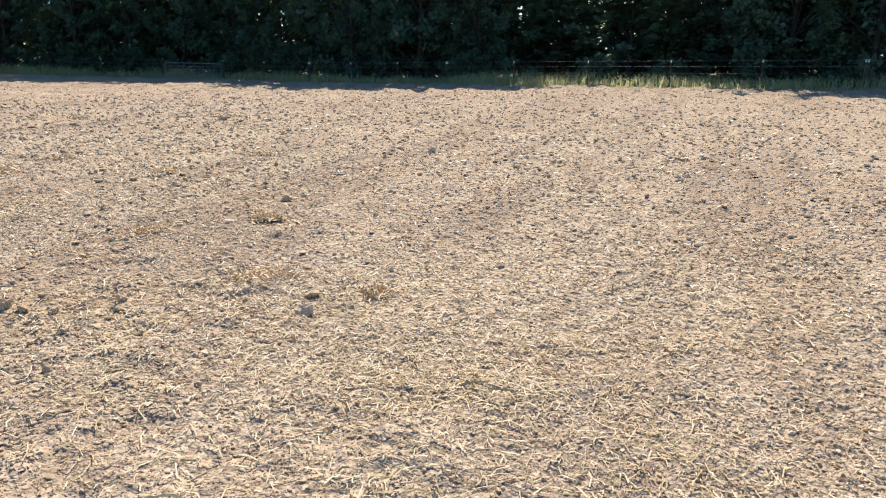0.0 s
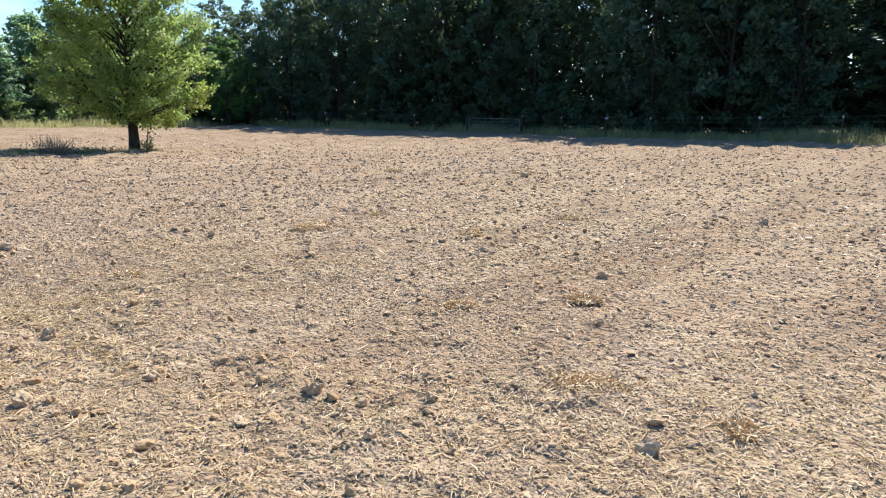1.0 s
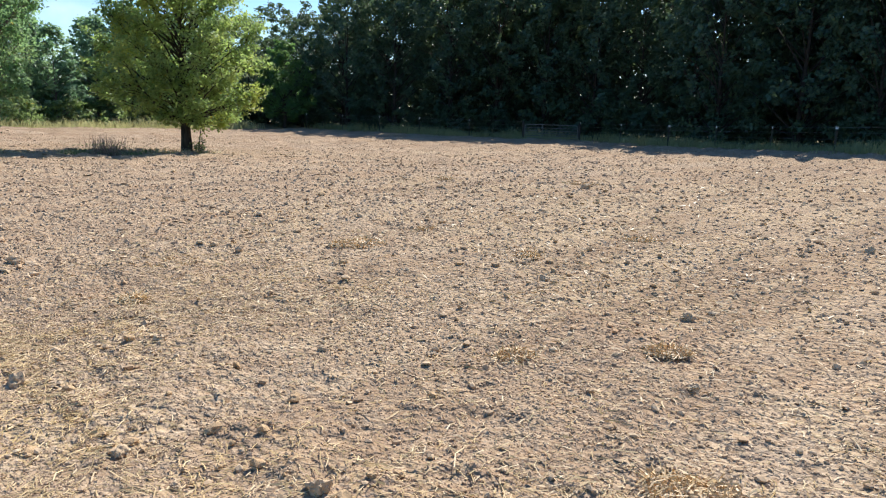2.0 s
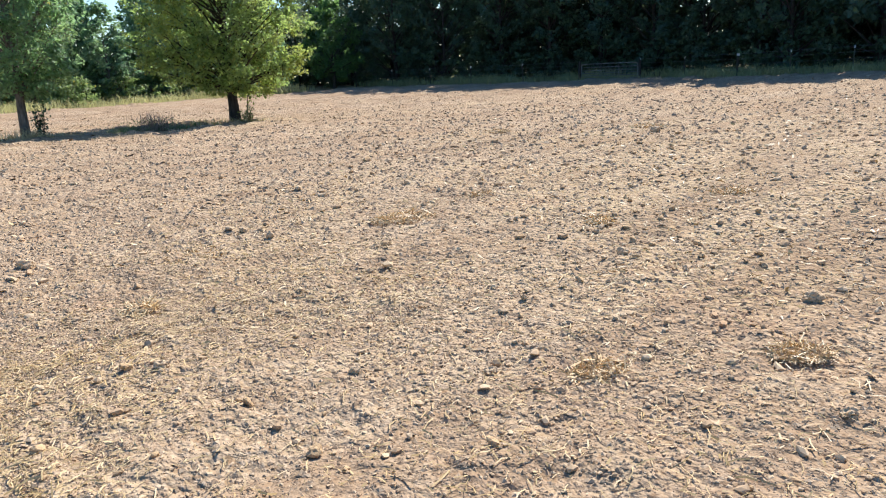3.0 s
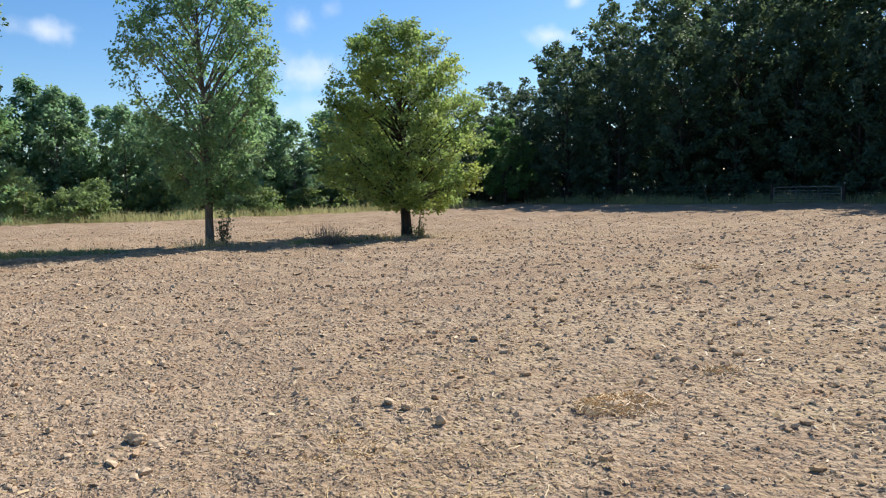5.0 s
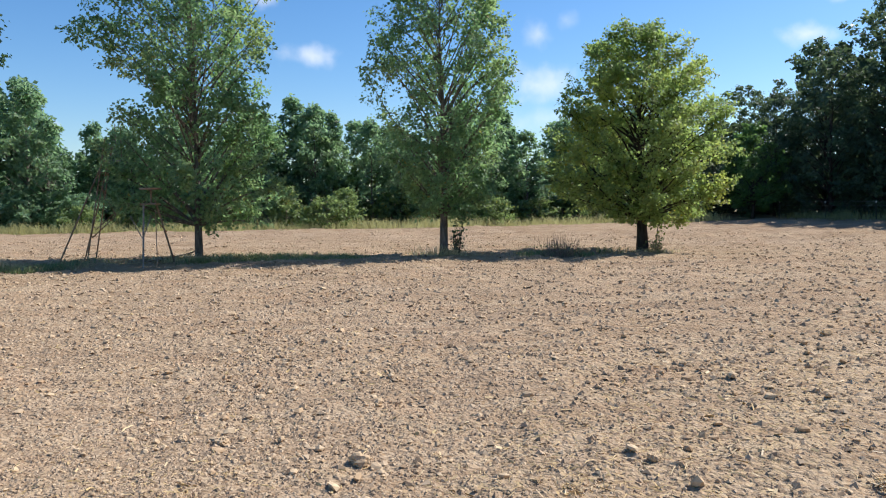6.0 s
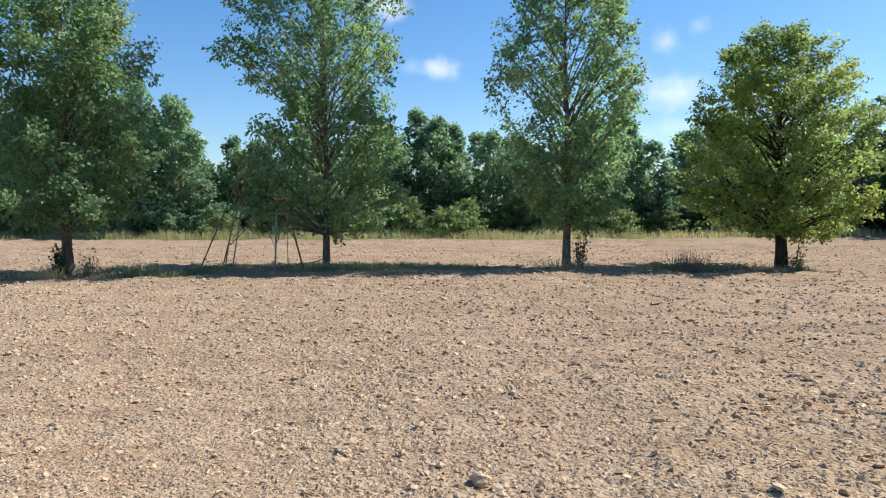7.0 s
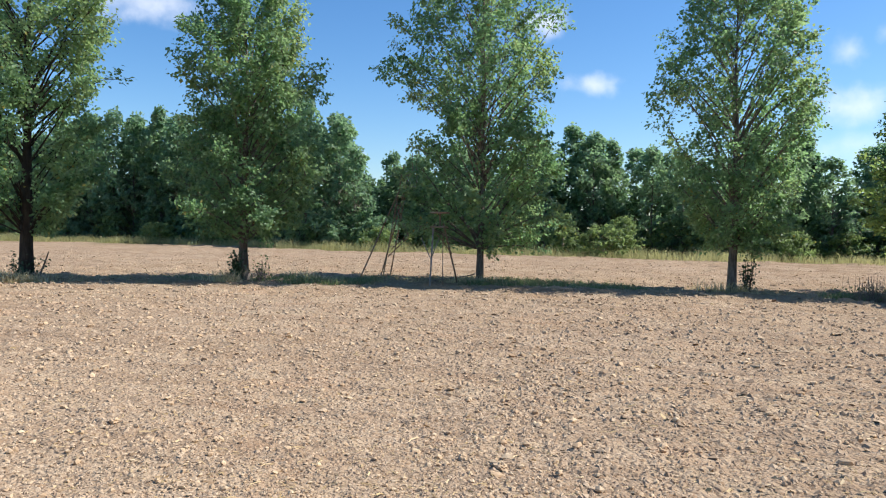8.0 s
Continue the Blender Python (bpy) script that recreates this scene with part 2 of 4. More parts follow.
# ---------------------------------------------------------------- tools
def mesh_of(name, verts, faces, smooth=False):
    """A mesh from arrays; faces all have the same number of corners."""
    verts, faces = np.asarray(verts, np.float32), np.asarray(faces, np.int32)
    me = bpy.data.meshes.new(name)
    me.vertices.add(len(verts))
    me.vertices.foreach_set("co", verts.ravel())
    n, k = faces.shape
    me.loops.add(n * k)
    me.loops.foreach_set("vertex_index", faces.ravel())
    me.polygons.add(n)
    me.polygons.foreach_set("loop_start", np.arange(0, n * k, k, dtype=np.int32))
    me.polygons.foreach_set("loop_total", np.full(n, k, np.int32))
    me.polygons.foreach_set("use_smooth", np.full(n, smooth, bool))
    me.update(calc_edges=True)
    return me


def part(name, me, material, parent=None, label=""):
    """Links a mesh as one object under a thing or a part."""
    me.materials.append(material)
    ob = new(name, me)
    if parent:
        ob.parent = parent
    if label:
        ob["label"] = label
    return ob


def lattice(ix, iy, seed):
    h = (ix.astype(np.int64) * 374761393 + iy.astype(np.int64) * 668265263 + seed * 1274126177) & 0x7FFFFFFF
    h = ((h ^ (h >> 13)) * 1103515245 + 12345) & 0x7FFFFFFF
    h = ((h ^ (h >> 16)) * 69069) & 0x7FFFFFFF
    return h / 0x7FFFFFFF


def vnoise(x, y, size, seed=0):
    """Smooth value noise, 0 to 1, with cells of the given size."""
    x, y = np.asarray(x, float) / size, np.asarray(y, float) / size
    ix, iy = np.floor(x), np.floor(y)
    fx, fy = x - ix, y - iy
    fx, fy = fx * fx * (3 - 2 * fx), fy * fy * (3 - 2 * fy)
    a, b = lattice(ix, iy, seed), lattice(ix + 1, iy, seed)
    c, d = lattice(ix, iy + 1, seed), lattice(ix + 1, iy + 1, seed)
    return (a * (1 - fx) + b * fx) * (1 - fy) + (c * (1 - fx) + d * fx) * fy


def ease(v, a, b):
    t = np.clip((np.asarray(v, float) - a) / (b - a), 0, 1)
    return t * t * (3 - 2 * t)


def height(x, y):
    """The lie of the land: a shallow dip before the woods and a rise towards the fence."""
    x, y = np.asarray(x, float), np.asarray(y, float)
    dip = -0.45 * np.exp(-((x - 17) ** 2 + (y - 28) ** 2) / 242)
    rise = np.clip(x, 0, 60) / 34 * 0.03 * 4 * np.log1p(np.exp(np.clip((17 - np.maximum(y, -25)) / 4, -20, 20)))
    return dip + rise


def ground_at(x, y):
    return float(height(x, y))


def tubes(lines, sides=5):
    """Tapered tubes along polylines: [(points, radii), ...] as one set of verts and quads."""
    vs, fs, base = [], [], 0
    ang = np.arange(sides) * 2 * np.pi / sides
    for pts, rad in lines:
        pts, rad = np.asarray(pts, float), np.asarray(rad, float)
        t = np.gradient(pts, axis=0)
        t /= np.linalg.norm(t, axis=1, keepdims=True) + 1e-9
        ref = np.where(np.abs(t[:, 2:3]) > 0.9, [[1.0, 0, 0]], [[0, 0, 1.0]])
        u = np.cross(t, ref)
        u /= np.linalg.norm(u, axis=1, keepdims=True) + 1e-9
        w = np.cross(t, u)
        ring = pts[:, None] + rad[:, None, None] * (np.cos(ang)[None, :, None] * u[:, None] + np.sin(ang)[None, :, None] * w[:, None])
        n = len(pts)
        vs.append(ring.reshape(-1, 3))
        i, j = np.meshgrid(np.arange(n - 1), np.arange(sides), indexing="ij")
        k = (j + 1) % sides
        fs.append(np.stack([base + i * sides + j, base + i * sides + k, base + (i + 1) * sides + k, base + (i + 1) * sides + j], -1).reshape(-1, 4))
        # a flat cap at both ends
        c0 = np.array([[base, base + 1, base + 2, base + 3]]) if sides == 4 else None
        if c0 is not None:
            fs += [c0, c0 + (n - 1) * sides]
        base += n * sides
    return np.concatenate(vs), np.concatenate(fs)


def leaves(points, size, rng, face=None, along_way=None):
    """Folded leaves at the points, two triangles each; face: the way each blade looks, along_way: where it points."""
    n = len(points)
    nrm = rng.normal(0, 0.6, (n, 3)) + [0, 0, 0.8] if face is None else face
    nrm = nrm / np.linalg.norm(nrm, axis=1, keepdims=True)
    a = rng.normal(size=(n, 3)) if along_way is None else along_way
    a = a - nrm * np.sum(a * nrm, axis=1, keepdims=True)
    a /= np.linalg.norm(a, axis=1, keepdims=True) + 1e-9
    b = np.cross(nrm, a)
    ln = (size * rng.uniform(0.6, 1.35, n))[:, None]
    tip = points + a * ln - nrm * ln * 0.12
    mid = points + a * ln * rng.uniform(0.38, 0.55, (n, 1)) + nrm * ln * 0.06
    v = np.stack([points, mid - b * ln * 0.40, tip, mid + b * ln * 0.40], 1).reshape(-1, 3)
    k = np.arange(n)[:, None] * 4
    f = np.concatenate([k + [0, 1, 2], k + [0, 2, 3]], 1).reshape(-1, 3)
    return v, f


def empty(name, x, y, z, label, category, group="", kind=""):
    ob = new(name)
    ob.empty_display_size = 0.2
    ob.location = (x, y, z)
    return tagged(ob, label, category, group, kind)


def spline(pts, n):
    pts = np.asarray(pts, float)
    t = np.linspace(0, len(pts) - 1, n)
    out = np.stack([np.interp(t, np.arange(len(pts)), pts[:, k]) for k in range(3)], 1)
    for _ in range(2):
        out[1:-1] = (out[:-2] + 2 * out[1:-1] + out[2:]) / 4
    return out


def tree(name, label, place, tall, profile, clear, trunk_r, count, leaf_size, seed, leaf, bark, limbs=34, lean=(0.0, 0.0),
         steep=0.9, group="", spread=0.17, twigs=5, sides=6):
    """A tree: tapered trunk with limbs, and a crown of leaves on its twigs. profile: (height share, radius in m)."""
    rng = np.random.default_rng(seed)
    ph, pr = np.array([p[0] for p in profile]), np.array([p[1] for p in profile])
    zs = np.linspace(0, 0.93, 12)
    wig = np.cumsum(rng.normal(0, 0.018 * tall / 10, (12, 2)), axis=0)
    axis = np.stack([lean[0] * zs * tall + wig[:, 0], lean[1] * zs * tall + wig[:, 1], zs * tall], 1)
    axis -= axis[0]
    rad = trunk_r * np.clip(1 - zs / 0.96, 0.03, 1) ** 1.35
    rad[0] *= 1.45
    first = np.concatenate([axis[:1], axis[:1] * 0.8 + axis[1:2] * 0.2, axis[1:]])
    lines = [(first, np.r_[rad[0], rad[0] * 0.72, rad[1:]])]
    shoots = []

    def on_axis(z):
        return np.array([np.interp(z, axis[:, 2], axis[:, k]) for k in range(3)])

    def spot(pts, u):
        q = np.arange(len(pts)) / (len(pts) - 1)
        return np.array([np.interp(u, q, pts[:, k]) for k in range(3)])

    for i in range(limbs):
        hs = ph[0] + (ph[-1] - ph[0]) * ((i + rng.random()) / limbs) ** 0.92
        r = np.interp(hs, ph, pr) * (rng.uniform(0.82, 1.08) if rng.random() < 0.72 else rng.uniform(0.35, 0.78))
        az = i * 2.39996 + rng.normal(0, 0.35)
        z1 = hs * tall
        z0 = min(max(clear, z1 - r * steep * rng.uniform(0.6, 1.2)), 0.9 * tall)
        a, way = on_axis(z0), np.array([math.cos(az), math.sin(az), 0.0])
        b = on_axis(min(z1, 0.93 * tall)) + way * r
        b[2] = z1
        m = a * 0.45 + b * 0.55 + [0, 0, 0.10 * r] + rng.normal(0, 0.08 * r, 3)
        pts = spline([a, m, b], 6) if sides > 4 else np.stack([a, (a + m) / 2, m, (m + b) / 2, b])
        r0 = max(0.009, min(0.45 * np.interp(z0, axis[:, 2], rad), 0.013 * r + 0.007))
        lines.append((pts if sides > 4 else pts[::2], np.linspace(r0, 0.005, 6 if sides > 4 else 3)))
        # shoots: the limb's own tip and side twigs, each one leafy
        tipway = pts[-1] - pts[-2]
        tipway = tipway / np.linalg.norm(tipway) * (0.30 + 0.07 * r)
        shoots.append((pts[-1] - tipway * 0.6, tipway * 1.3 + [0, 0, 0.12], way))
        for _ in range(twigs):
            s = spot(pts, rng.uniform(0.25, 1.0) ** 0.75)
            d = way * rng.uniform(0.1, 1.0) + rng.normal(0, 0.55, 3) + [0, 0, 0.40]
            d *= rng.uniform(0.30, 0.62) * (r * 0.32 + 0.55) / np.linalg.norm(d)
            if sides > 4 and rng.random() < 0.6:
                lines.append((np.stack([s, s + d * 0.55, s + d + [0, 0, 0.06]]), np.array([0.4 * r0, 0.005, 0.003])))
            shoots.append((s, d, way))
    s0, sv, out = (np.array([q[k] for q in shoots]) for k in range(3))
    tip = s0 + sv
    shell = np.hypot(tip[:, 0] - lean[0] * tip[:, 2], tip[:, 1] - lean[1] * tip[:, 2]) / np.interp(tip[:, 2] / tall, ph, pr)
    odds = (np.clip(shell, 0.0, 1.2) ** 0.9 + 0.25) * rng.uniform(0.35, 1.3, len(s0))
    odds *= np.linalg.norm(sv, axis=1)
    own = rng.choice(len(s0), count, p=odds / odds.sum())
    t = rng.uniform(0.08, 1.05, (count, 1))
    pts = s0[own] + sv[own] * t + rng.normal(0, spread, (count, 3)) * [1, 1, 0.55] * (1.1 - 0.6 * t)
    pts[:, 2] = np.maximum(pts[:, 2], 0.25)
    lie_of = rng.normal(0, 0.38, (len(s0), 3)) + out * 0.55 + [0, 0, 0.75]
    face = lie_of[own] + rng.normal(0, 0.62, (count, 3))
    point = sv[own] / np.linalg.norm(sv[own], axis=1, keepdims=True) + rng.normal(0, 0.8, (count, 3)) - [0, 0, 0.35]
    root = empty(name, *place, label, "tree", group)
    v, f = tubes(lines, sides)
    part("trunk", mesh_of("trunk", v, f, True), bark, root)
    v, f = leaves(pts, leaf_size, rng, face, point)
    part("crown", mesh_of("crown", v, f), leaf, root)
    return root


def blades(name, label, xy, tall, width, rng, material, category="grass", bend=0.35):
    """Upright grass blades as one sheet of growth."""
    n = len(xy)
    z = height(xy[:, 0], xy[:, 1])
    h = tall * rng.uniform(0.45, 1.25, n) * (0.55 + 0.9 * vnoise(xy[:, 0], xy[:, 1], 1.3, 77) * (0.6 + 0.8 * vnoise(xy[:, 0], xy[:, 1], 4.0, 78)))
    az, side = rng.uniform(0, 2 * np.pi, n), rng.uniform(0, 2 * np.pi, n)
    base = np.stack([xy[:, 0], xy[:, 1], z - 0.01], 1)
    s = np.stack([np.cos(side), np.sin(side), 0 * side], 1) * (width * rng.uniform(0.6, 1.3, n))[:, None]
    d = np.stack([np.cos(az), np.sin(az), 0 * az], 1) * (h * bend * rng.uniform(0.2, 1.2, n))[:, None]
    mid = base + d * 0.3 + np.stack([0 * h, 0 * h, h * 0.6], 1)
    tip = base + d + np.stack([0 * h, 0 * h, h], 1)
    v = np.stack([base - s, base + s, mid + s * 0.7, mid - s * 0.7, tip], 1).reshape(-1, 3)
    k = np.arange(n)[:, None] * 5
    f = np.concatenate([k + [0, 1, 2], k + [0, 2, 3], k + [3, 2, 4]], 1).reshape(-1, 3)
    ob = part(name, mesh_of(name, v, f), material)
    return tagged(ob, label, category, kind="stuff")


def along(line, n, rng, across=(0.0, 1.0)):
    """Points strewn along a polyline, set off to its left by a range of metres. Gives places and the share of the way."""
    line = np.asarray(line, float)
    seg = np.diff(line, axis=0)
    ln = np.linalg.norm(seg, axis=1)
    s = rng.uniform(0, ln.sum(), n)
    cum = np.r_[0, np.cumsum(ln)]
    k = np.clip(np.searchsorted(cum, s) - 1, 0, len(ln) - 1)
    way = seg[k] / ln[k][:, None]
    p = line[k] + way * (s - cum[k])[:, None]
    off = rng.uniform(*across, n)
    return p + np.stack([-way[:, 1], way[:, 0]], 1) * off[:, None]


# ---------------------------------------------------------------- plan (metres)
FENCE = [(27, -34), (31.4, -10.9), (34.9, 8.3), (37.3, 18), (39.8, 25.9), (38.1, 29.4), (35.3, 37), (31.5, 46)]
FAR_EDGE = [(27, 44.5), (20, 45.5), (7, 44.2), (-6, 44.0), (-13, 44.6), (-19, 45.8), (-26, 49.5), (-33, 53), (-45, 53), (-70, 52)]
ROW = [(11.6, 24.9), (4.0, 23.6), (-3.7, 23.0), (-10.3, 20.0), (-15.9, 17.8), (-22, 15.3)]


def line_distance(x, y, line):
    best = np.full(np.shape(x), 1e9)
    line = np.asarray(line, float)
    for a, b in zip(line[:-1], line[1:]):
        d = b - a
        t = np.clip(((x - a[0]) * d[0] + (y - a[1]) * d[1]) / (d @ d), 0, 1)
        best = np.minimum(best, np.hypot(x - a[0] - t * d[0], y - a[1] - t * d[1]))
    return best


def beyond(x, y):
    """Metres past the edge of the tilled field: negative inside it."""
    ring = np.array(FENCE + FAR_EDGE + [(-90, 20), (-60, -40), (0, -60)], float)
    inside = np.zeros(np.shape(x), bool)
    for a, b in zip(ring, np.roll(ring, -1, 0)):
        cross = (a[1] > y) != (b[1] > y)
        inside ^= cross & (x < (b[0] - a[0]) * (y - a[1]) / (b[1] - a[1] + 1e-12) + a[0])
    d = line_distance(x, y, np.concatenate([ring, ring[:1]]))
    return np.where(inside, -d, d)


def straw_share(x, y):
    """How thick the chaff lies: most where the crop was cut last, towards the fence."""
    s = 0.25 + 0.75 * ease(x * 0.75 - y * 0.65, -5.0, 1.0)
    return s * (0.35 + 0.65 * ease(vnoise(x, y, 1.6, 5) * 0.6 + vnoise(x, y, 0.55, 6) * 0.4, 0.3, 0.62))


def crumbs(x, y, far):
    """Relief of the tilled crust: swells, clods and crumbs, coarser where it is seen from afar."""
    near = 1 - far
    z = 0.030 * (vnoise(x, y, 1.3, 1) - 0.5) + 0.035 * (vnoise(x, y, 0.31, 2) - 0.5)
    rough = 0.45 + 0.9 * vnoise(x, y, 0.9, 41)
    z = z + near * rough * (0.050 * np.maximum(0, vnoise(x, y, 0.15, 3) - 0.5) + 0.027 * np.maximum(0, vnoise(x, y, 0.085, 4) - 0.4))
    z = z + far * rough * (0.13 * np.maximum(0, vnoise(x, y, 0.42, 7) - 0.4) + 0.11 * np.maximum(0, vnoise(np.asarray(x) / 2, y, 0.22, 17) - 0.45))
    u, w = 0.93 * np.asarray(x) + 0.37 * np.asarray(y), 0.93 * np.asarray(y) - 0.37 * np.asarray(x)
    z = z + (0.03 + 0.11 * far) * (vnoise(u / 6, w, 0.45, 8) - 0.5)
    return z


# ---------------------------------------------------------------- ground
def build_ground():
    """One sheet from under the camera to the horizon, finest where the camera passes."""
    c = (-3.6, -5.6)
    fine = np.radians(np.arange(-18, 137, 0.22))
    ang = np.concatenate([fine, np.radians(np.linspace(142, 336, 36))])
    rad = [0.004]
    while rad[-1] < 3000:
        r = rad[-1]
        rad.append(r + (0.2 if r < 2 else float(np.clip(0.0011 * (r - 6) ** 2, 0.03, 0.30)) if 6 < r < 62 else 0.03 if r < 62 else r * 0.12))
    rad = np.array(rad)
    A, R = np.meshgrid(ang, rad)
    x, y = c[0] + R * np.cos(A), c[1] + R * np.sin(A)
    far = ease(R, 14, 30)
    near = 1 - ease(R, 45, 90)
    out = beyond(x, y)
    z = height(x, y) * (1 - ease(R, 90, 200)) + crumbs(x, y, far) * near * (1 - 0.6 * ease(out, -0.5, 0.5))
    bank = 0.10 * np.exp(-((out - 0.2) / 0.5) ** 2) * (vnoise(x, y, 1.5, 9))
    z = z + bank
    n, m = x.shape
    v = np.stack([x, y, z], -1).reshape(-1, 3)
    i, j = np.meshgrid(np.arange(n - 1), np.arange(m), indexing="ij")
    k = (j + 1) % m
    f = np.stack([i * m + j, i * m + k, (i + 1) * m + k, (i + 1) * m + j], -1).reshape(-1, 4)[:, ::-1]
    me = mesh_of("ground", v, f, True)
    turf = ease(out + 0.5 * (vnoise(x, y, 0.8, 11) - 0.5), -0.1, 0.5)
    strip = np.exp(-(line_distance(x, y, ROW) / 1.1) ** 2) * ease(vnoise(x, y, 0.9, 12), 0.25, 0.6)
    turf = np.maximum(turf, 0.4 * strip)
    for nm, val in (("turf", turf), ("straw", straw_share(x, y) * (1 - 0.5 * far))):
        me.attributes.new(nm, "FLOAT", "POINT").data.foreach_set("value", val.astype(np.float32).ravel())
    ob = part("ground", me, SOIL)
    return tagged(ob, "dry tilled field of pale tan soil strewn with chaff and clods", "ground", kind="structure")


build_ground()


# ---------------------------------------------------------------- trees of the row
def row_trees():
    p = lambda i: (*ROW[i], ground_at(*ROW[i]) - 0.03)
    g = "trees in the row across the field"
    tree("field_tree", "round maple-like tree with yellow-green leaves and short dark trunk", p(0), 8.1,
         [(0.13, 1.4), (0.20, 2.4), (0.34, 2.95), (0.50, 3.1), (0.64, 2.85), (0.78, 2.3), (0.90, 1.55), (1.0, 0.7)], 1.2, 0.22, 47000, 0.112, 11,
         LEAF_YELLOW, BARK_DARK, limbs=150, group=g, lean=(-0.04, 0), steep=0.8, twigs=10, spread=0.17)
    tree("field_tree", "tall narrow maple-like tree with loose airy crown and grey trunk", p(1), 12.0,
         [(0.11, 0.8), (0.19, 1.4), (0.27, 1.7), (0.39, 2.15), (0.48, 2.5), (0.58, 2.2), (0.68, 1.85), (0.85, 1.3), (1.0, 0.4)], 1.4, 0.15, 39000, 0.106, 12,
         LEAF_ROW, BARK, limbs=140, group=g, steep=1.3, twigs=9, spread=0.17)
    tree("field_tree", "tall maple-like tree with broad crown and slim grey trunk", p(2), 12.4,
         [(0.085, 1.9), (0.15, 2.45), (0.26, 2.4), (0.37, 2.1), (0.48, 2.6), (0.57, 2.8), (0.66, 2.5), (0.8, 1.85), (1.0, 0.5)], 1.1, 0.13, 47000, 0.108, 13,
         LEAF_ROW, BARK, limbs=150, group=g, steep=1.25, twigs=9, spread=0.17, lean=(-0.012, 0))
    tree("field_tree", "maple-like tree with pointed crown and ivy-dark trunk foot", p(3), 9.8,
         [(0.16, 1.3), (0.22, 2.0), (0.34, 1.95), (0.5, 1.75), (0.66, 1.9), (0.8, 1.5), (0.9, 0.95), (1.0, 0.35)], 1.2, 0.15, 42000, 0.106, 14,
         LEAF_ROW, BARK, limbs=130, group=g, steep=1.25, twigs=9, spread=0.17)
    tree("field_tree", "tall dense maple-like tree with dark trunk", p(4), 11.8,
         [(0.14, 1.3), (0.20, 1.9), (0.34, 1.85), (0.5, 2.0), (0.65, 2.25), (0.8, 1.8), (1.0, 0.5)], 1.3, 0.20, 42000, 0.108, 15,
         LEAF_ROW, BARK_DARK, limbs=130, group=g, steep=1.2, twigs=9, spread=0.17)


row_trees()


def set_out(kinds, spots, rng):
    """Puts the first of each kind at its first spot and copies at the rest. spots: x, y, width scale, height scale."""
    used = set()
    for x, y, w, h in spots:
        k = int(rng.integers(0, len(kinds)))
        m = pose(x, y, ground_at(x, y) - 0.05, 0, 0, rng.uniform(0, 360)) @ Matrix.Diagonal((w * rng.uniform(0.93, 1.08), w, h, 1))
        if k in used:
            copy_thing(kinds[k], Matrix.Identity(4)).matrix_basis = m
        else:
            used.add(k)
            kinds[k].matrix_basis = m


# ---------------------------------------------------------------- far tree line
def far_line():
    rng = np.random.default_rng(31)
    g = "young trees behind the far verge"
    kinds = []
    for i, prof in enumerate([
            [(0.02, 1.9), (0.18, 2.2), (0.4, 1.75), (0.65, 1.1), (0.85, 0.55), (1.0, 0.15)],
            [(0.02, 2.2), (0.25, 2.5), (0.5, 2.1), (0.72, 1.45), (0.9, 0.75), (1.0, 0.2)],
            [(0.02, 2.0), (0.22, 2.3), (0.48, 1.9), (0.7, 1.3), (0.88, 0.65), (1.0, 0.2)]]):
        kinds.append(tree("young_tree", "dense blue-green young broadleaf tree in a thicket", (0, 0, 0), 9.0, prof, 0.3, 0.13, 4200, 0.26, 40 + i,
                          LEAF_FAR, BARK, limbs=70, group=g, spread=0.20, twigs=4, sides=4))
    hx = [-72, -45, -30, -26, -23, -21, -18.5, -16.5, -13.5, -10, -6, -3.3, -1, 2, 4.5, 8, 11, 13, 15, 20, 27]
    hz = [11.0, 12.0, 11.9, 10.6, 11.2, 11.0, 9.0, 7.2, 7.2, 7.8, 8.2, 8.6, 9.4, 9.0, 7.0, 7.4, 8.6, 9.4, 7.4, 8.2, 8.8]
    spots = []
    x = 27.0
    while x > -72:
        y = np.interp(-x, [-27, -20, 19, 33, 45, 72], [52.5, 51.8, 51.8, 59.8, 60, 59])
        s = np.interp(x, hx, hz) / 9.0
        spots.append((x + rng.normal(0, 0.3), y + rng.normal(0, 0.8), rng.uniform(0.85, 1.05) * s ** 0.7, s * rng.uniform(0.84, 1.03)))
        s = np.interp(x - 1.4, hx, hz) / 9.0
        spots.append((x + rng.normal(0, 0.8) - 1.4, y + 3.6 + rng.normal(0, 0.8), rng.uniform(0.95, 1.25) * s ** 0.7, s * rng.uniform(0.88, 1.04)))
        x -= rng.uniform(1.9, 2.6)
    set_out(kinds, spots, rng)
    # scrub that closes the foot of the thicket
    low = [tree("thicket_bush", "dense green scrub at the foot of the thicket", (0, 0, 0), 3.4,
                [(0.02, 1.6), (0.3, 2.2), (0.6, 2.0), (0.85, 1.3), (1.0, 0.6)], 0.1, 0.05, 1500, 0.26, 47 + i, LEAF_BUSH if i == 0 else LEAF_FAR, BARK,
                limbs=36, group="scrub at the foot of the thicket", spread=0.18, twigs=2, sides=4, steep=0.5) for i in range(2)]
    for o in low:
        o["category"] = "bush"
    spots = []
    x = 26.0
    while x > -70:
        y = np.interp(-x, [-27, -20, 19, 33, 45, 72], [52.5, 51.8, 51.8, 59.8, 60, 59]) - 1.6
        s = rng.uniform(0.45, 0.95)
        spots.append((x, y + rng.normal(0, 0.6), s * 1.15, s))
        spots.append((x + 1.2, y + 5.6, 1.4, rng.uniform(1.2, 1.5)))
        x -= rng.uniform(2.8, 4.2)
    set_out(low, spots, rng)


far_line()


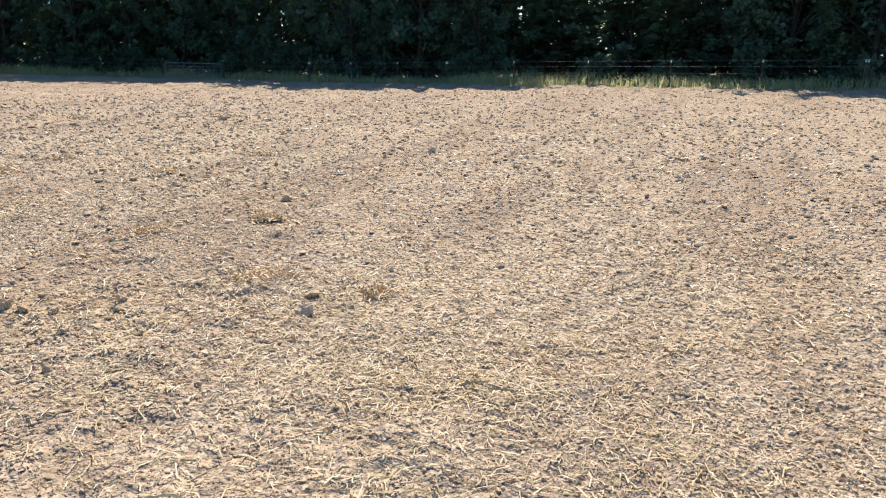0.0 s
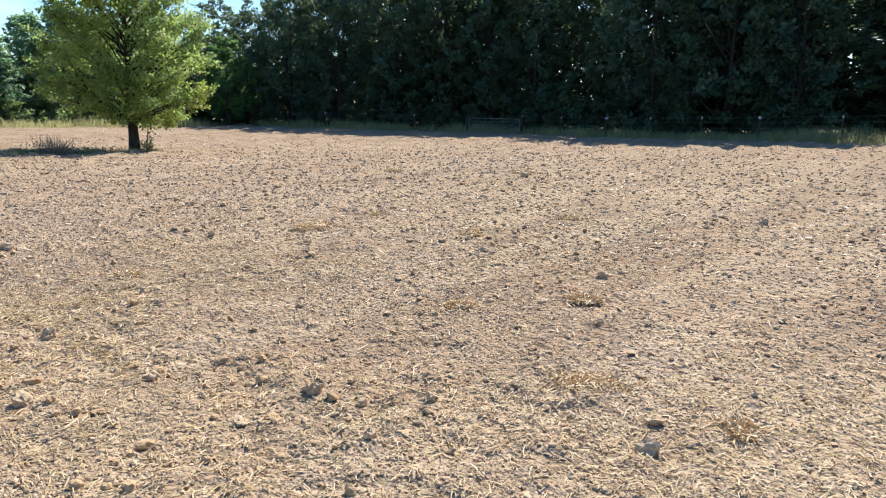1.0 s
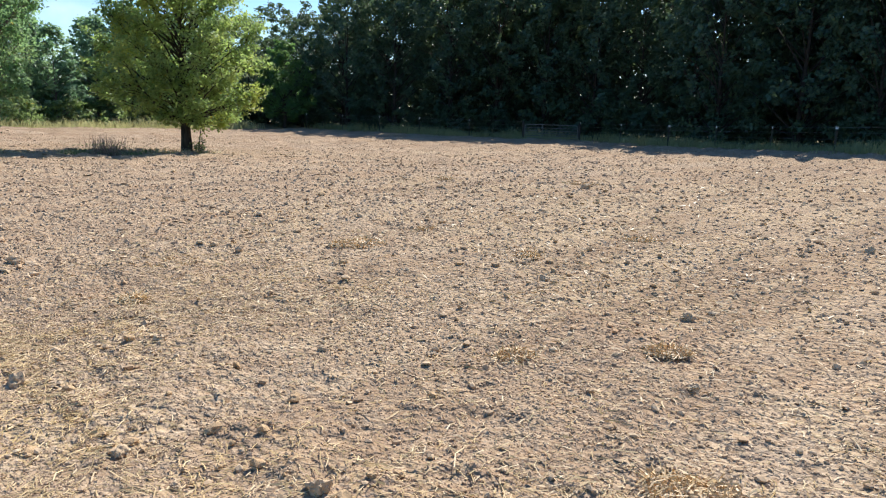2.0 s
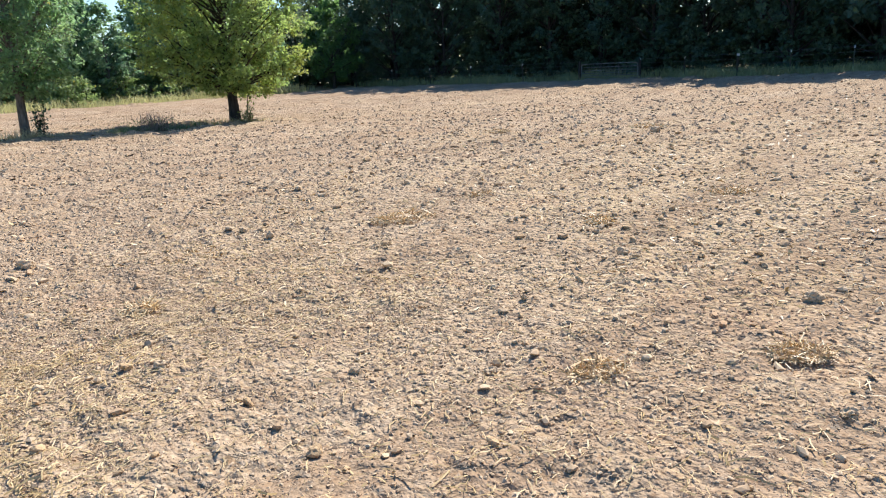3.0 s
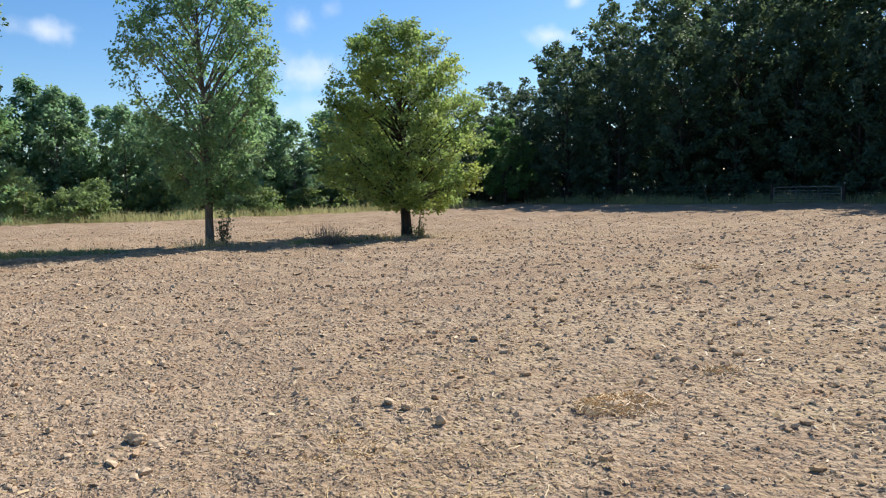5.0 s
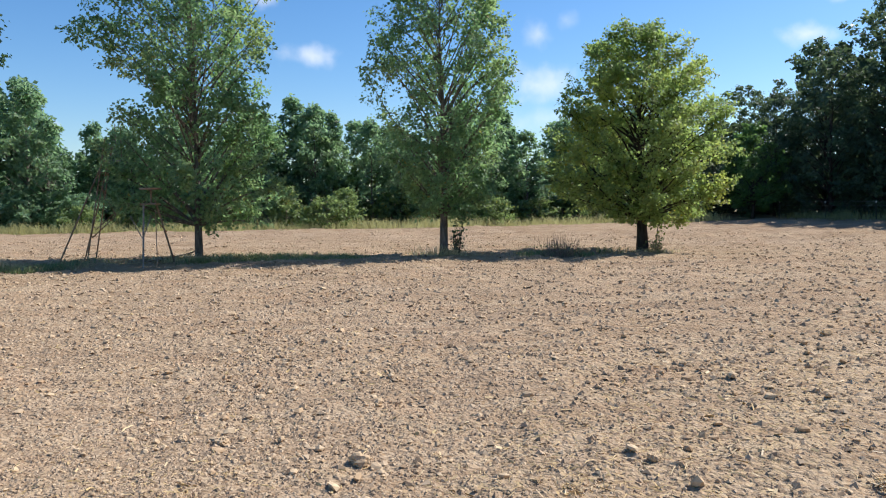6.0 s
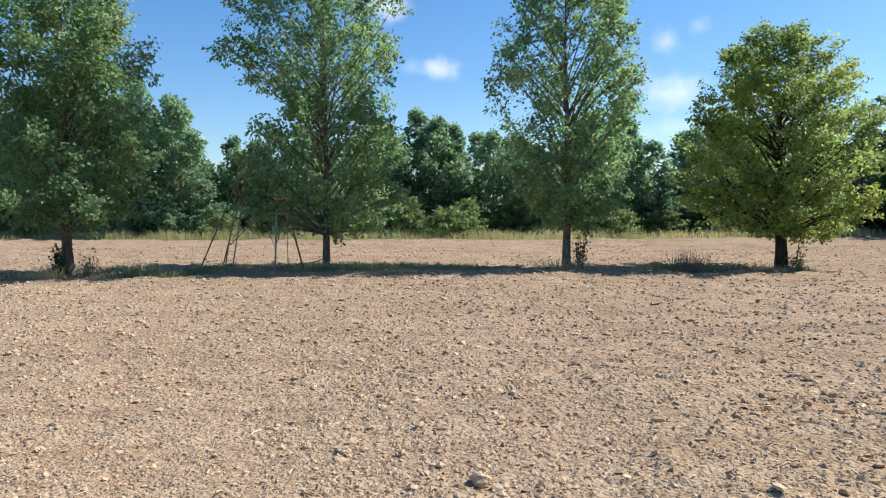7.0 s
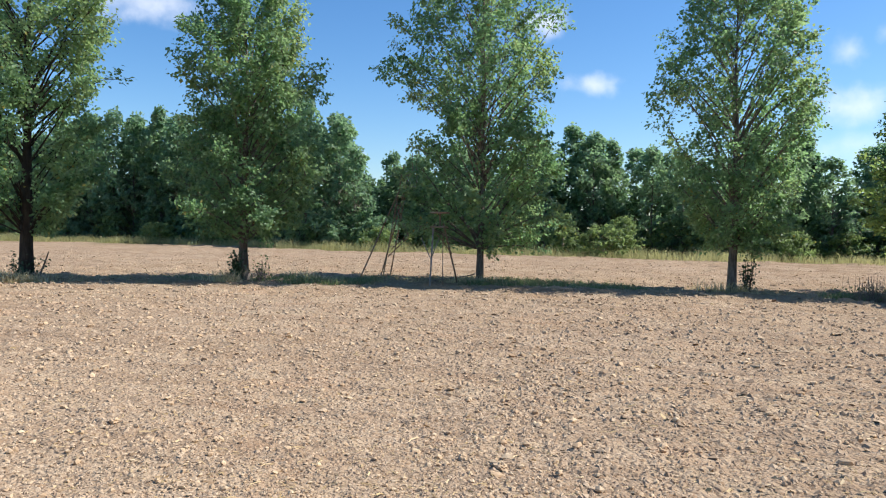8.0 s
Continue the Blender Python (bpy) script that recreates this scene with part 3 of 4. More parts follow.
# ---------------------------------------------------------------- woods
WOODS = [(31, -44), (35.5, -11), (39.5, 8), (42.5, 18), (45.2, 26), (43.5, 32), (40, 40), (35.5, 48.5), (31, 55), (25, 62)]


def woods():
    rng = np.random.default_rng(51)
    g = "tall trees at the edge of the woods"
    kinds = []
    for i, prof in enumerate([
            [(0.02, 2.6), (0.2, 4.2), (0.45, 4.6), (0.7, 4.2), (0.88, 2.8), (1.0, 1.0)],
            [(0.02, 3.2), (0.25, 4.6), (0.5, 4.8), (0.75, 3.6), (0.9, 2.4), (1.0, 0.8)],
            [(0.02, 2.4), (0.3, 3.8), (0.6, 4.6), (0.8, 4.0), (0.92, 2.6), (1.0, 1.0)]]):
        kinds.append(tree("woods_tree", "tall dark oak-like tree in dense shaded woods", (0, 0, 0), 16.0, prof, 0.8, 0.24, 7500, 0.31, 60 + i,
                          LEAF_WOODS, BARK_DARK, limbs=64, group=g, spread=0.28, twigs=5, sides=4))
    line = np.array(WOODS, float)
    seg = np.linalg.norm(np.diff(line, axis=0), axis=1)
    cum = np.r_[0, np.cumsum(seg)]
    spots = []
    for off, step, lo, hi in [(0.0, 4.2, 0.60, 0.80), (4.5, 4.6, 0.88, 1.05), (9.5, 6.0, 1.05, 1.22)]:
        s = rng.uniform(0, 2)
        while s < cum[-1]:
            k = min(np.searchsorted(cum, s, side="right") - 1, len(seg) - 1)
            way = (line[k + 1] - line[k]) / seg[k]
            p = line[k] + way * (s - cum[k]) + np.array([way[1], -way[0]]) * (off + rng.normal(0, 0.7))
            size = rng.uniform(lo, hi) * np.interp(s / cum[-1], [0, 0.765, 0.85, 0.92, 1.0], [1.14, 1.14, 0.84, 0.60, 0.52])
            # a break in the canopy that lets the sun onto the verge
            aside = abs((p[1] + 2.0) - 0.325 * (p[0] - 33))
            if aside > 7.0 or (off > 0 and aside > 6.3):
                spots.append((p[0], p[1], size, size))
            elif off > 0:
                spots.append((p[0], p[1], size * 0.9, size * (0.46 if off < 6 else 0.54)))
            s += step * rng.uniform(0.8, 1.2)
    set_out(kinds, spots, rng)
    # the depth of the woods
    deep = [tree("woods_tree", "dark broad tree deep inside the woods", (0, 0, 0), 16.0, [(0.02, 4.0), (0.3, 5.0), (0.6, 4.6), (0.85, 3.2), (1.0, 1.0)],
                 0.8, 0.22, 2600, 0.75, 64, LEAF_WOODS, BARK_DARK, limbs=40, group="trees deep inside the woods", spread=0.6, twigs=2, sides=4)]
    spots, s = [], 2.0
    while s < cum[-1] * 0.97:
        k = min(np.searchsorted(cum, s, side="right") - 1, len(seg) - 1)
        way = (line[k + 1] - line[k]) / seg[k]
        p = line[k] + way * (s - cum[k]) + np.array([way[1], -way[0]]) * (13.5 + rng.normal(0, 0.8))
        size = rng.uniform(0.9, 1.0) * np.interp(s / cum[-1], [0, 0.765, 0.85, 0.92, 1.0], [1.12, 1.12, 0.80, 0.56, 0.46])
        if abs((p[1] + 2.0) - 0.325 * (p[0] - 33)) > 5.0:
            spots.append((p[0], p[1], 1.0, size))
        else:
            spots.append((p[0], p[1], 1.0, size * 0.7))
        s += rng.uniform(4.5, 5.5)
    set_out(deep, spots, rng)
    low = [tree("woods_bush", "dark understory shrub at the edge of the woods", (0, 0, 0), 3.6,
                [(0.02, 1.7), (0.3, 2.3), (0.6, 2.1), (0.85, 1.4), (1.0, 0.6)], 0.1, 0.05, 1100, 0.34, 67 + i, LEAF_WOODS, BARK_DARK,
                limbs=34, group="shrubs at the edge of the woods", spread=0.3, twigs=2, sides=4, steep=0.5) for i in range(2)]
    for o in low:
        o["category"] = "bush"
    spots, s = [], 0.0
    while s < cum[-1]:
        k = min(np.searchsorted(cum, s, side="right") - 1, len(seg) - 1)
        way = (line[k + 1] - line[k]) / seg[k]
        for off, big in ((-0.6, rng.uniform(0.35, 0.8)), (7.0, rng.uniform(1.2, 1.7))):
            p = line[k] + way * (s - cum[k]) + np.array([way[1], -way[0]]) * (off + rng.normal(0, 0.5))
            if abs((p[1] + 2.0) - 0.325 * (p[0] - 33)) < 5:
                big *= 0.6
            spots.append((p[0], p[1], big * 1.1, big))
        s += rng.uniform(3.0, 4.4)
    set_out(low, spots, rng)


woods()
sx, sy = 30.5, 47.6
tree("young_tree", "small bright green tree before the dark woods", (sx, sy, ground_at(sx, sy)), 6.5,
     [(0.1, 1.5), (0.3, 2.2), (0.5, 2.2), (0.7, 1.7), (0.88, 0.9), (1.0, 0.3)], 1.2, 0.14, 7500, 0.21, 77, LEAF_MID, BARK_DARK, limbs=50)


# ---------------------------------------------------------------- verges
def verges():
    rng = np.random.default_rng(71)
    xy = along(FAR_EDGE, 42000, rng, (-6.0, 0.3))
    keep = rng.random(len(xy)) < 0.35 + 0.65 * ease(vnoise(xy[:, 0], xy[:, 1], 1.7, 20), 0.3, 0.6)
    blades("tall_grass", "tall yellow-green grass along the far edge of the field", xy[keep], 0.55, 0.015, rng, GRASS_TALL, bend=0.75)
    xy = along(FENCE, 26000, rng, (-3.2, 0.9))
    keep = rng.random(len(xy)) < 0.3 + 0.7 * ease(vnoise(xy[:, 0], xy[:, 1], 1.5, 21), 0.3, 0.6)
    blades("fence_grass", "rank green grass along the wire fence", xy[keep], 0.50, 0.015, rng, GRASS_TALL, bend=0.75)
    xy = along(ROW, 9000, rng, (-1.0, 1.3))
    keep = rng.random(len(xy)) < ease(vnoise(xy[:, 0], xy[:, 1], 1.1, 22), 0.42, 0.7)
    blades("weeds", "low dry weeds under the row of trees", xy[keep], 0.17, 0.009, rng, GRASS_DRY, bend=0.7)
    xy = along(ROW, 26000, rng, (-0.9, 1.4))
    keep = rng.random(len(xy)) < ease(vnoise(xy[:, 0], xy[:, 1], 2.6, 23), 0.50, 0.72)
    blades("green_weeds", "low green weeds under the row of trees", xy[keep], 0.20, 0.011, rng, GRASS_GREEN, bend=0.7)


def foot_grass():
    """Pale dead grass in tufts before the tree feet, on the sunny edge of their shade."""
    rng = np.random.default_rng(75)
    spots = [(-15.6, 17.0, 0.55, 520), (-16.6, 16.7, 0.4, 260), (-3.9, 22.45, 0.45, 300), (3.9, 23.1, 0.4, 240), (-10.6, 19.3, 0.35, 160), (11.9, 24.4, 0.4, 240), (-8.3, 21.0, 0.5, 200)]
    xy = np.concatenate([np.stack([x + rng.normal(0, w, n), y + rng.normal(0, w * 0.35, n)], 1) for x, y, w, n in spots])
    blades("dead_grass", "pale dead grass tufts before the tree feet", xy, 0.30, 0.012, rng, GRASS_PALE, bend=0.9)


verges()
foot_grass()


# ---------------------------------------------------------------- fence and gate
def fence():
    rng = np.random.default_rng(81)
    root = empty("wire_fence", *FENCE[1], ground_at(*FENCE[1]), "wire fence on steel posts with white tops beside the woods", "fence")
    line = np.array(FENCE, float)
    tops = []
    for a, b in zip(line[:-1], line[1:]):
        if tuple(a) == FENCE[4]:
            continue
        n = max(1, round(np.linalg.norm(b - a) / 3.9))
        for i in range(n + 1):
            tops.append(a + (b - a) * i / n)
    base = Vector(root.location)
    v, f = tubes([([(0, 0, -0.2), (0, 0, 1.12)], [0.032, 0.032])], 4)
    shaft = mesh_of("fence_post", v, f)
    shaft.materials.append(POST)
    v, f = tubes([([(0, 0, 1.12), (0, 0, 1.24)], [0.034, 0.034])], 4)
    cap = mesh_of("white_top", v, f)
    cap.materials.append(WHITE)
    for p in tops:
        o = new("fence_post", shaft)
        o.parent = root
        o.location = Vector((p[0], p[1], ground_at(*p))) - base
        o.rotation_euler = (rng.normal(0, 0.03), rng.normal(0, 0.03), rng.uniform(0, 3))
        c = new("white_top", cap)
        c.parent = o
        c["label"] = "white-painted post top"
    for h in (0.35, 0.65, 0.95, 1.2):
        runs = []
        for run in (line[:5], line[5:]):
            pts = np.concatenate([np.linspace(a, b, 8)[:-1] for a, b in zip(run[:-1], run[1:])] + [run[-1:]])
            runs.append((np.c_[pts, height(pts[:, 0], pts[:, 1]) + h] - np.array(base), np.full(len(pts), 0.004)))
        v, f = tubes(runs, 4)
        part("wire", mesh_of("wire", v, f), GALV, root)


def bar(a, b, r, sides=6):
    return (np.linspace(a, b, 2), np.full(2, r))


def gate():
    a, b = np.array(FENCE[4]), np.array(FENCE[5])
    d = b - a
    ln = float(np.linalg.norm(d))
    root = empty("field_gate", a[0], a[1], ground_at(*(a + d / 2)), "grey tubular steel farm gate, closed, in the fence", "gate")
    root.rotation_euler = (0, 0, math.atan2(d[1], d[0]))
    x0, x1, z0, z1 = 0.12, ln - 0.12, 0.10, 1.02
    v, f = tubes([(spline([(x0, 0, z0), (x0, 0, z1 - 0.1), (x0 + 0.1, 0, z1), (x1 - 0.1, 0, z1), (x1, 0, z1 - 0.1), (x1, 0, z0)], 40), np.full(40, 0.026)), bar((x0, 0, z0), (x1, 0, z0), 0.024)], 6)
    part("gate_frame", mesh_of("gate_frame", v, f, True), GALV, root)
    for h in (0.27, 0.43, 0.60, 0.80):
        v, f = tubes([bar((x0, 0, h), (x1, 0, h), 0.02)], 6)
        part("gate_bar", mesh_of("gate_bar", v, f, True), GALV, root)
    for s in (0.33, 0.66):
        v, f = tubes([bar((x0 + (x1 - x0) * s, 0.02, z0), (x0 + (x1 - x0) * s, 0.02, z1), 0.018)], 6)
        part("upright", mesh_of("upright", v, f, True), GALV, root)
    for x in (0.0, ln):
        v, f = tubes([([(0, 0, -0.3), (0, 0, 1.0), (0, 0, 1.2), (0, 0, 1.24)], [0.09, 0.085, 0.08, 0.03])], 8)
        o = part("gate_post", mesh_of("gate_post", v, f, True), BARK_DARK, root, "dark wooden gate post")
        o.location = (x, 0, 0)


fence()
gate()


# ---------------------------------------------------------------- clods and straw
def ico():
    bm = bmesh.new()
    bmesh.ops.create_icosphere(bm, subdivisions=1, radius=1)
    v = np.array([p.co for p in bm.verts])
    f = np.array([[q.index for q in p.verts] for p in bm.faces])
    bm.free()
    return v, f


def lump():
    """A small crumb: a skewed four-sided heap, sunk into the crust."""
    a = np.radians([20, 110, 200, 290])
    low = np.stack([np.cos(a), np.sin(a), 0 * a - 0.5], 1)
    return np.concatenate([low, [[0.12, 0.08, 0.8]]]), np.array([(0, 1, 4), (1, 2, 4), (2, 3, 4), (3, 0, 4)])


def strewn(n, rng, near=2.0, far=44.0, power=1.0):
    """Places on the field, thickest along the stretch where one walks. Gives x, y and the distance from that stretch."""
    share, facing = np.array([0, 0.12, 0.3, 0.55, 0.75, 0.85, 1.0]), np.array([72, 54, 46, 35, 24, 8, -12])
    turn = rng.uniform(-50, 112, n)
    first, last = (np.interp(turn + k, facing[::-1], share[::-1]) for k in (37, -37))
    s = first + (last - first) * rng.random(n) * (rng.random(n) > 0.3)
    line = np.array([(-3.0, -4.6), (-2.0, -3.5), (-0.5, -2.0), (0.0, -0.4), (0.0, 0.0)])
    px, py = (np.interp(s, [0, 0.3, 0.55, 0.75, 1.0], line[:, k]) for k in (0, 1))
    d = near / (1 - rng.random(n) ** power * (1 - near / far))
    x, y = px + d * np.sin(np.radians(turn)), py + d * np.cos(np.radians(turn))
    keep = beyond(x, y) < -0.3
    return x[keep], y[keep], d[keep]


def lie(x, y):
    return height(x, y) + crumbs(x, y, ease(np.hypot(x + 3.6, y + 5.6), 14, 30))


def clod_sheet(name, label, shape, n, lo, hi, power, least, most, seed, patchy):
    """Clods whose size follows the distance, from least to most metres."""
    rng = np.random.default_rng(seed)
    bv, bf = shape
    x, y, d = strewn(n, rng)
    keep = rng.random(len(x)) < 1 - patchy + patchy * ease(vnoise(x, y, 1.1, 30) * 0.6 + vnoise(x, y, 0.4, 31) * 0.4, 0.38, 0.62)
    x, y, d = x[keep], y[keep], d[keep]
    s = np.clip((lo + (hi - lo) * rng.random(len(x)) ** power) * d, least, most)
    if name == "crumbs":
        # the tiller left coarser crumbs in the middle of the field
        s *= 1 + 0.18 * ease(y - 0.3 * x, 1.0, 4.5)
    z = lie(x, y)
    n, k = len(x), len(bv)
    jit = rng.uniform(0.6, 1.3, (n, k, 1))
    sc = s[:, None, None] * np.stack([rng.uniform(0.8, 1.6, n), rng.uniform(0.8, 1.3, n), rng.uniform(0.6, 1.0, n) * (0.68 if name == "crumbs" else 0.9)], -1)[:, None]
    a = rng.uniform(0, 6.28, n)
    tip = rng.normal(0, 0.25, n)
    v = bv[None] * jit * sc
    v = np.stack([v[..., 0], v[..., 1] * np.cos(tip)[:, None] - v[..., 2] * np.sin(tip)[:, None], v[..., 1] * np.sin(tip)[:, None] + v[..., 2] * np.cos(tip)[:, None]], -1)
    vx = v[..., 0] * np.cos(a)[:, None] - v[..., 1] * np.sin(a)[:, None]
    vy = v[..., 0] * np.sin(a)[:, None] + v[..., 1] * np.cos(a)[:, None]
    v = np.stack([vx + x[:, None], vy + y[:, None], v[..., 2] + (z + s * (0.22 if name == "crumbs" else 0.38))[:, None]], -1).reshape(-1, 3)
    f = (bf[None] + (np.arange(n) * k)[:, None, None]).reshape(-1, 3)
    ob = part(name, mesh_of(name, v, f), CLOD if name == "crumbs" else CLOD_DARK)
    tagged(ob, label, "soil clods", kind="stuff")


def strewn_clods():
    clod_sheet("crumbs", "fine dry tan crumbs covering the tilled soil", lump(), 225000, 0.0011, 0.0034, 1.7, 0.006, 0.055, 91, 0.2)
    clod_sheet("clods", "crumbly dry tan clods strewn over the tilled soil", ico(), 24000, 0.0013, 0.0046, 3.2, 0.009, 0.042, 92, 0.6)


def strewn_straw():
    rng = np.random.default_rng(92)
    x, y, r = strewn(52000, rng, 2.0, 20.0)
    keep = rng.random(len(x)) < straw_share(x, y) * 1.05
    x, y, r = x[keep], y[keep], r[keep]
    n = len(x)
    z = lie(x, y) + rng.uniform(0.004, 0.013, n)
    ln = rng.gamma(3.0, 0.016, n) + 0.014
    w = rng.uniform(0.0010, 0.0020, n) * (1 + r / 9)
    az = rng.uniform(0, 6.28, n)
    d = np.stack([np.cos(az), np.sin(az), rng.normal(0, 0.14, n)], 1) * ln[:, None]
    s = np.stack([-np.sin(az), np.cos(az), rng.normal(0, 0.5, n)], 1) * w[:, None]
    p = np.stack([x, y, z], 1)
    mid = p + np.stack([0 * ln, 0 * ln, rng.uniform(0, 0.12, n) * ln], 1) + np.stack([-np.sin(az), np.cos(az), 0 * az], 1) * (ln * rng.normal(0, 0.13, n))[:, None]
    v = np.stack([p - d / 2 - s, p - d / 2 + s, mid + s, mid - s, p + d / 2 + s, p + d / 2 - s], 1).reshape(-1, 3)
    k = np.arange(n)[:, None] * 6
    f = np.concatenate([k + [0, 1, 2, 3], k + [3, 2, 4, 5]], 1).reshape(-1, 4)
    ob = part("straw", mesh_of("straw", v, f), STRAW)
    tagged(ob, "short pale straw and chaff lying on the soil", "straw", kind="stuff")


def strewn_chaff():
    rng = np.random.default_rng(93)
    x, y, r = strewn(36000, rng, 2.0, 26.0)
    keep = rng.random(len(x)) < 0.05 + 0.95 * straw_share(x, y) ** 1.5
    x, y, r = x[keep], y[keep], r[keep]
    n = len(x)
    z = lie(x, y) + rng.uniform(0.002, 0.016, n)
    az = rng.uniform(0, 6.28, n)
    ln, w = np.clip(rng.uniform(0.0018, 0.0044, n) * r, 0.006, 0.04), np.clip(rng.uniform(0.0004, 0.0009, n) * r, 0.0013, 0.012)
    d = np.stack([np.cos(az), np.sin(az), rng.normal(0, 0.3, n)], 1) * ln[:, None]
    s = np.stack([-np.sin(az), np.cos(az), rng.normal(0, 0.6, n)], 1) * w[:, None]
    p = np.stack([x, y, z], 1)
    v = np.stack([p - d - s, p - d + s, p + d + s, p + d - s], 1).reshape(-1, 3)
    ob = part("chaff", mesh_of("chaff", v, np.arange(4 * n).reshape(-1, 4)), STRAW)
    tagged(ob, "fine pale chaff scattered over the crumbly soil", "chaff", kind="stuff")


strewn_clods()
strewn_straw()
strewn_chaff()


# ---------------------------------------------------------------- single clods and tufts
def clod_mesh(seed, fine=3, material=None):
    rng = np.random.default_rng(seed)
    bm = bmesh.new()
    bmesh.ops.create_icosphere(bm, subdivisions=fine, radius=1)
    push = rng.normal(size=(7, 3))
    push /= np.linalg.norm(push, axis=1, keepdims=True)
    for v in bm.verts:
        d = np.array(v.co)
        cut = min(1.0, min(0.62 / max(0.05, float(d @ q)) for q in push))
        knob = noise.noise(Vector(d * 2.1) + Vector((seed, 0, 0))) * 0.26 + noise.noise(Vector(d * 5.5) + Vector((0, seed, 0))) * 0.22
        v.co = Vector(d * (cut + knob) * rng.uniform(0.95, 1.05)) * 1.25
        v.co.z *= 0.8
    me = bpy.data.meshes.new("dirt_clod")
    bm.to_mesh(me)
    bm.free()
    me.materials.append(material or CLOD_DARK)
    return me


CLODS_A = [(-0.09, -0.95, 0.059), (-1.16, 0.07, 0.055), (-1.12, -0.22, 0.035), (-0.46, -0.48, 0.029), (-0.51, -0.04, 0.042), (0.02, -1.22, 0.033),
           (-0.55, -0.97, 0.041), (0.28, -1.48, 0.050), (-0.23, -1.55, 0.036), (2.11, -1.43, 0.041), (3.45, -0.70, 0.058), (3.60, 0.78, 0.050),
           (0.56, -2.55, 0.050), (0.83, -2.46, 0.042), (-0.62, 1.14, 0.056), (7.66, -0.77, 0.075)]
CLODS_B = [(0.22, 4.45, 0.068), (2.02, 4.01, 0.052), (3.20, 0.92, 0.031), (2.33, 0.61, 0.036), (0.27, 1.33, 0.044), (1.46, 0.02, 0.036), (0.96, 0.51, 0.029),
           (11.26, 5.61, 0.100), (9.43, 11.01, 0.058), (-0.71, 5.11, 0.055), (-1.00, 5.22, 0.035), (-4.01, 5.41, 0.043), (-2.93, 5.18, 0.040), (-0.30, 5.00, 0.033)]


def single_clods():
    rng = np.random.default_rng(101)
    shapes = [clod_mesh(110 + i) for i in range(6)]
    for i, (x, y, r) in enumerate(CLODS_A + CLODS_B):
        r *= 0.82
        o = new("dirt_clod", shapes[i % 6])
        o.location = (x, y, ground_at(x, y) + float(crumbs(np.array(x), np.array(y), 0.0)) + 0.35 * r)
        o.rotation_euler = (rng.normal(0, 0.3), rng.normal(0, 0.3), rng.uniform(0, 6.28))
        o.scale = (r * rng.uniform(0.95, 1.25), r * rng.uniform(0.8, 1.05), r * rng.uniform(0.8, 1.05))
        tagged(o, "large dry clod of tan soil on the tilled field" if r > 0.045 else "small crumbly clod of dry soil on the field", "dirt clod", "large clods on the field")


def clod_patches():
    """Patches where the tiller left brown clods lying together."""
    rng = np.random.default_rng(103)
    shapes = [clod_mesh(140 + i, 2, CLOD_BROWN) for i in range(5)]
    for cx, cy, sx, sy, n in [(-0.75, -0.35, 0.8, 1.0, 120), (4.1, 1.3, 1.3, 0.9, 80), (7.6, 7.0, 1.6, 1.2, 40)]:
        for i in range(n):
            x, y = cx + rng.normal(0, sx), cy + rng.normal(0, sy)
            r = (0.013 + min(0.032, rng.exponential(0.011))) * (0.78 if cx < 0 else 0.8 if cx < 6 else 1.2)
            o = new("dirt_clod", shapes[i % 5])
            o.location = (x, y, float(lie(np.array(x), np.array(y))) + 0.4 * r)
            o.rotation_euler = (rng.normal(0, 0.4), rng.normal(0, 0.4), rng.uniform(0, 6.28))
            o.scale = (r * rng.uniform(0.95, 1.4), r * rng.uniform(0.8, 1.1), r * rng.uniform(0.75, 1.05))
            tagged(o, "brown crumbly clod of soil in a rough patch of the field", "dirt clod", "brown clods lying together")


def straw_tuft(x, y, r, seed):
    """A heap of pulled-up stubble: a root clod under bent dry stalks."""
    rng = np.random.default_rng(seed)
    n = int(300 + 1900 * r)
    a, q = rng.uniform(0, 6.28, n), np.sqrt(rng.random(n)) * r
    p = np.stack([q * np.cos(a) * 1.25, q * np.sin(a) * 0.85, rng.uniform(0.0, 0.30, n) * (r * 0.3) * (1 - q / r * 0.8)], 1)
    d = rng.normal(size=(n, 3)) * [1, 1, 0.35]
    d /= np.linalg.norm(d, axis=1, keepdims=True)
    d *= (rng.gamma(3.0, 0.013, n) + 0.012)[:, None]
    s = np.cross(d, rng.normal(size=(n, 3)))
    s *= (rng.uniform(0.0012, 0.0026, n) / (np.linalg.norm(s, axis=1) + 1e-9))[:, None] * 1.7
    m = p + rng.normal(0, 0.013, (n, 3))
    v = np.stack([p - d - s, p - d + s, m + s, m - s, p + d + s, p + d - s], 1).reshape(-1, 3)
    v[:, 2] = np.maximum(v[:, 2], 0.0)
    k = np.arange(n)[:, None] * 6
    f = np.concatenate([k + [0, 1, 2, 3], k + [3, 2, 4, 5]], 1).reshape(-1, 4)
    root = empty("straw_tuft", x, y, ground_at(x, y) + 0.012, "heap of dry tan stubble and roots on the soil", "straw tuft", "stubble heaps on the field")
    root.rotation_euler = (0, 0, rng.uniform(0, 3))
    part("stubble", mesh_of("stubble", v, f), STRAW_GOLD, root)
    c = part("root_clod", clod_mesh(seed + 1), CLOD_DARK, root, "dark crumbly root clod")
    c.data.materials.pop()
    c.scale = (r * 0.4, r * 0.3, r * 0.12)


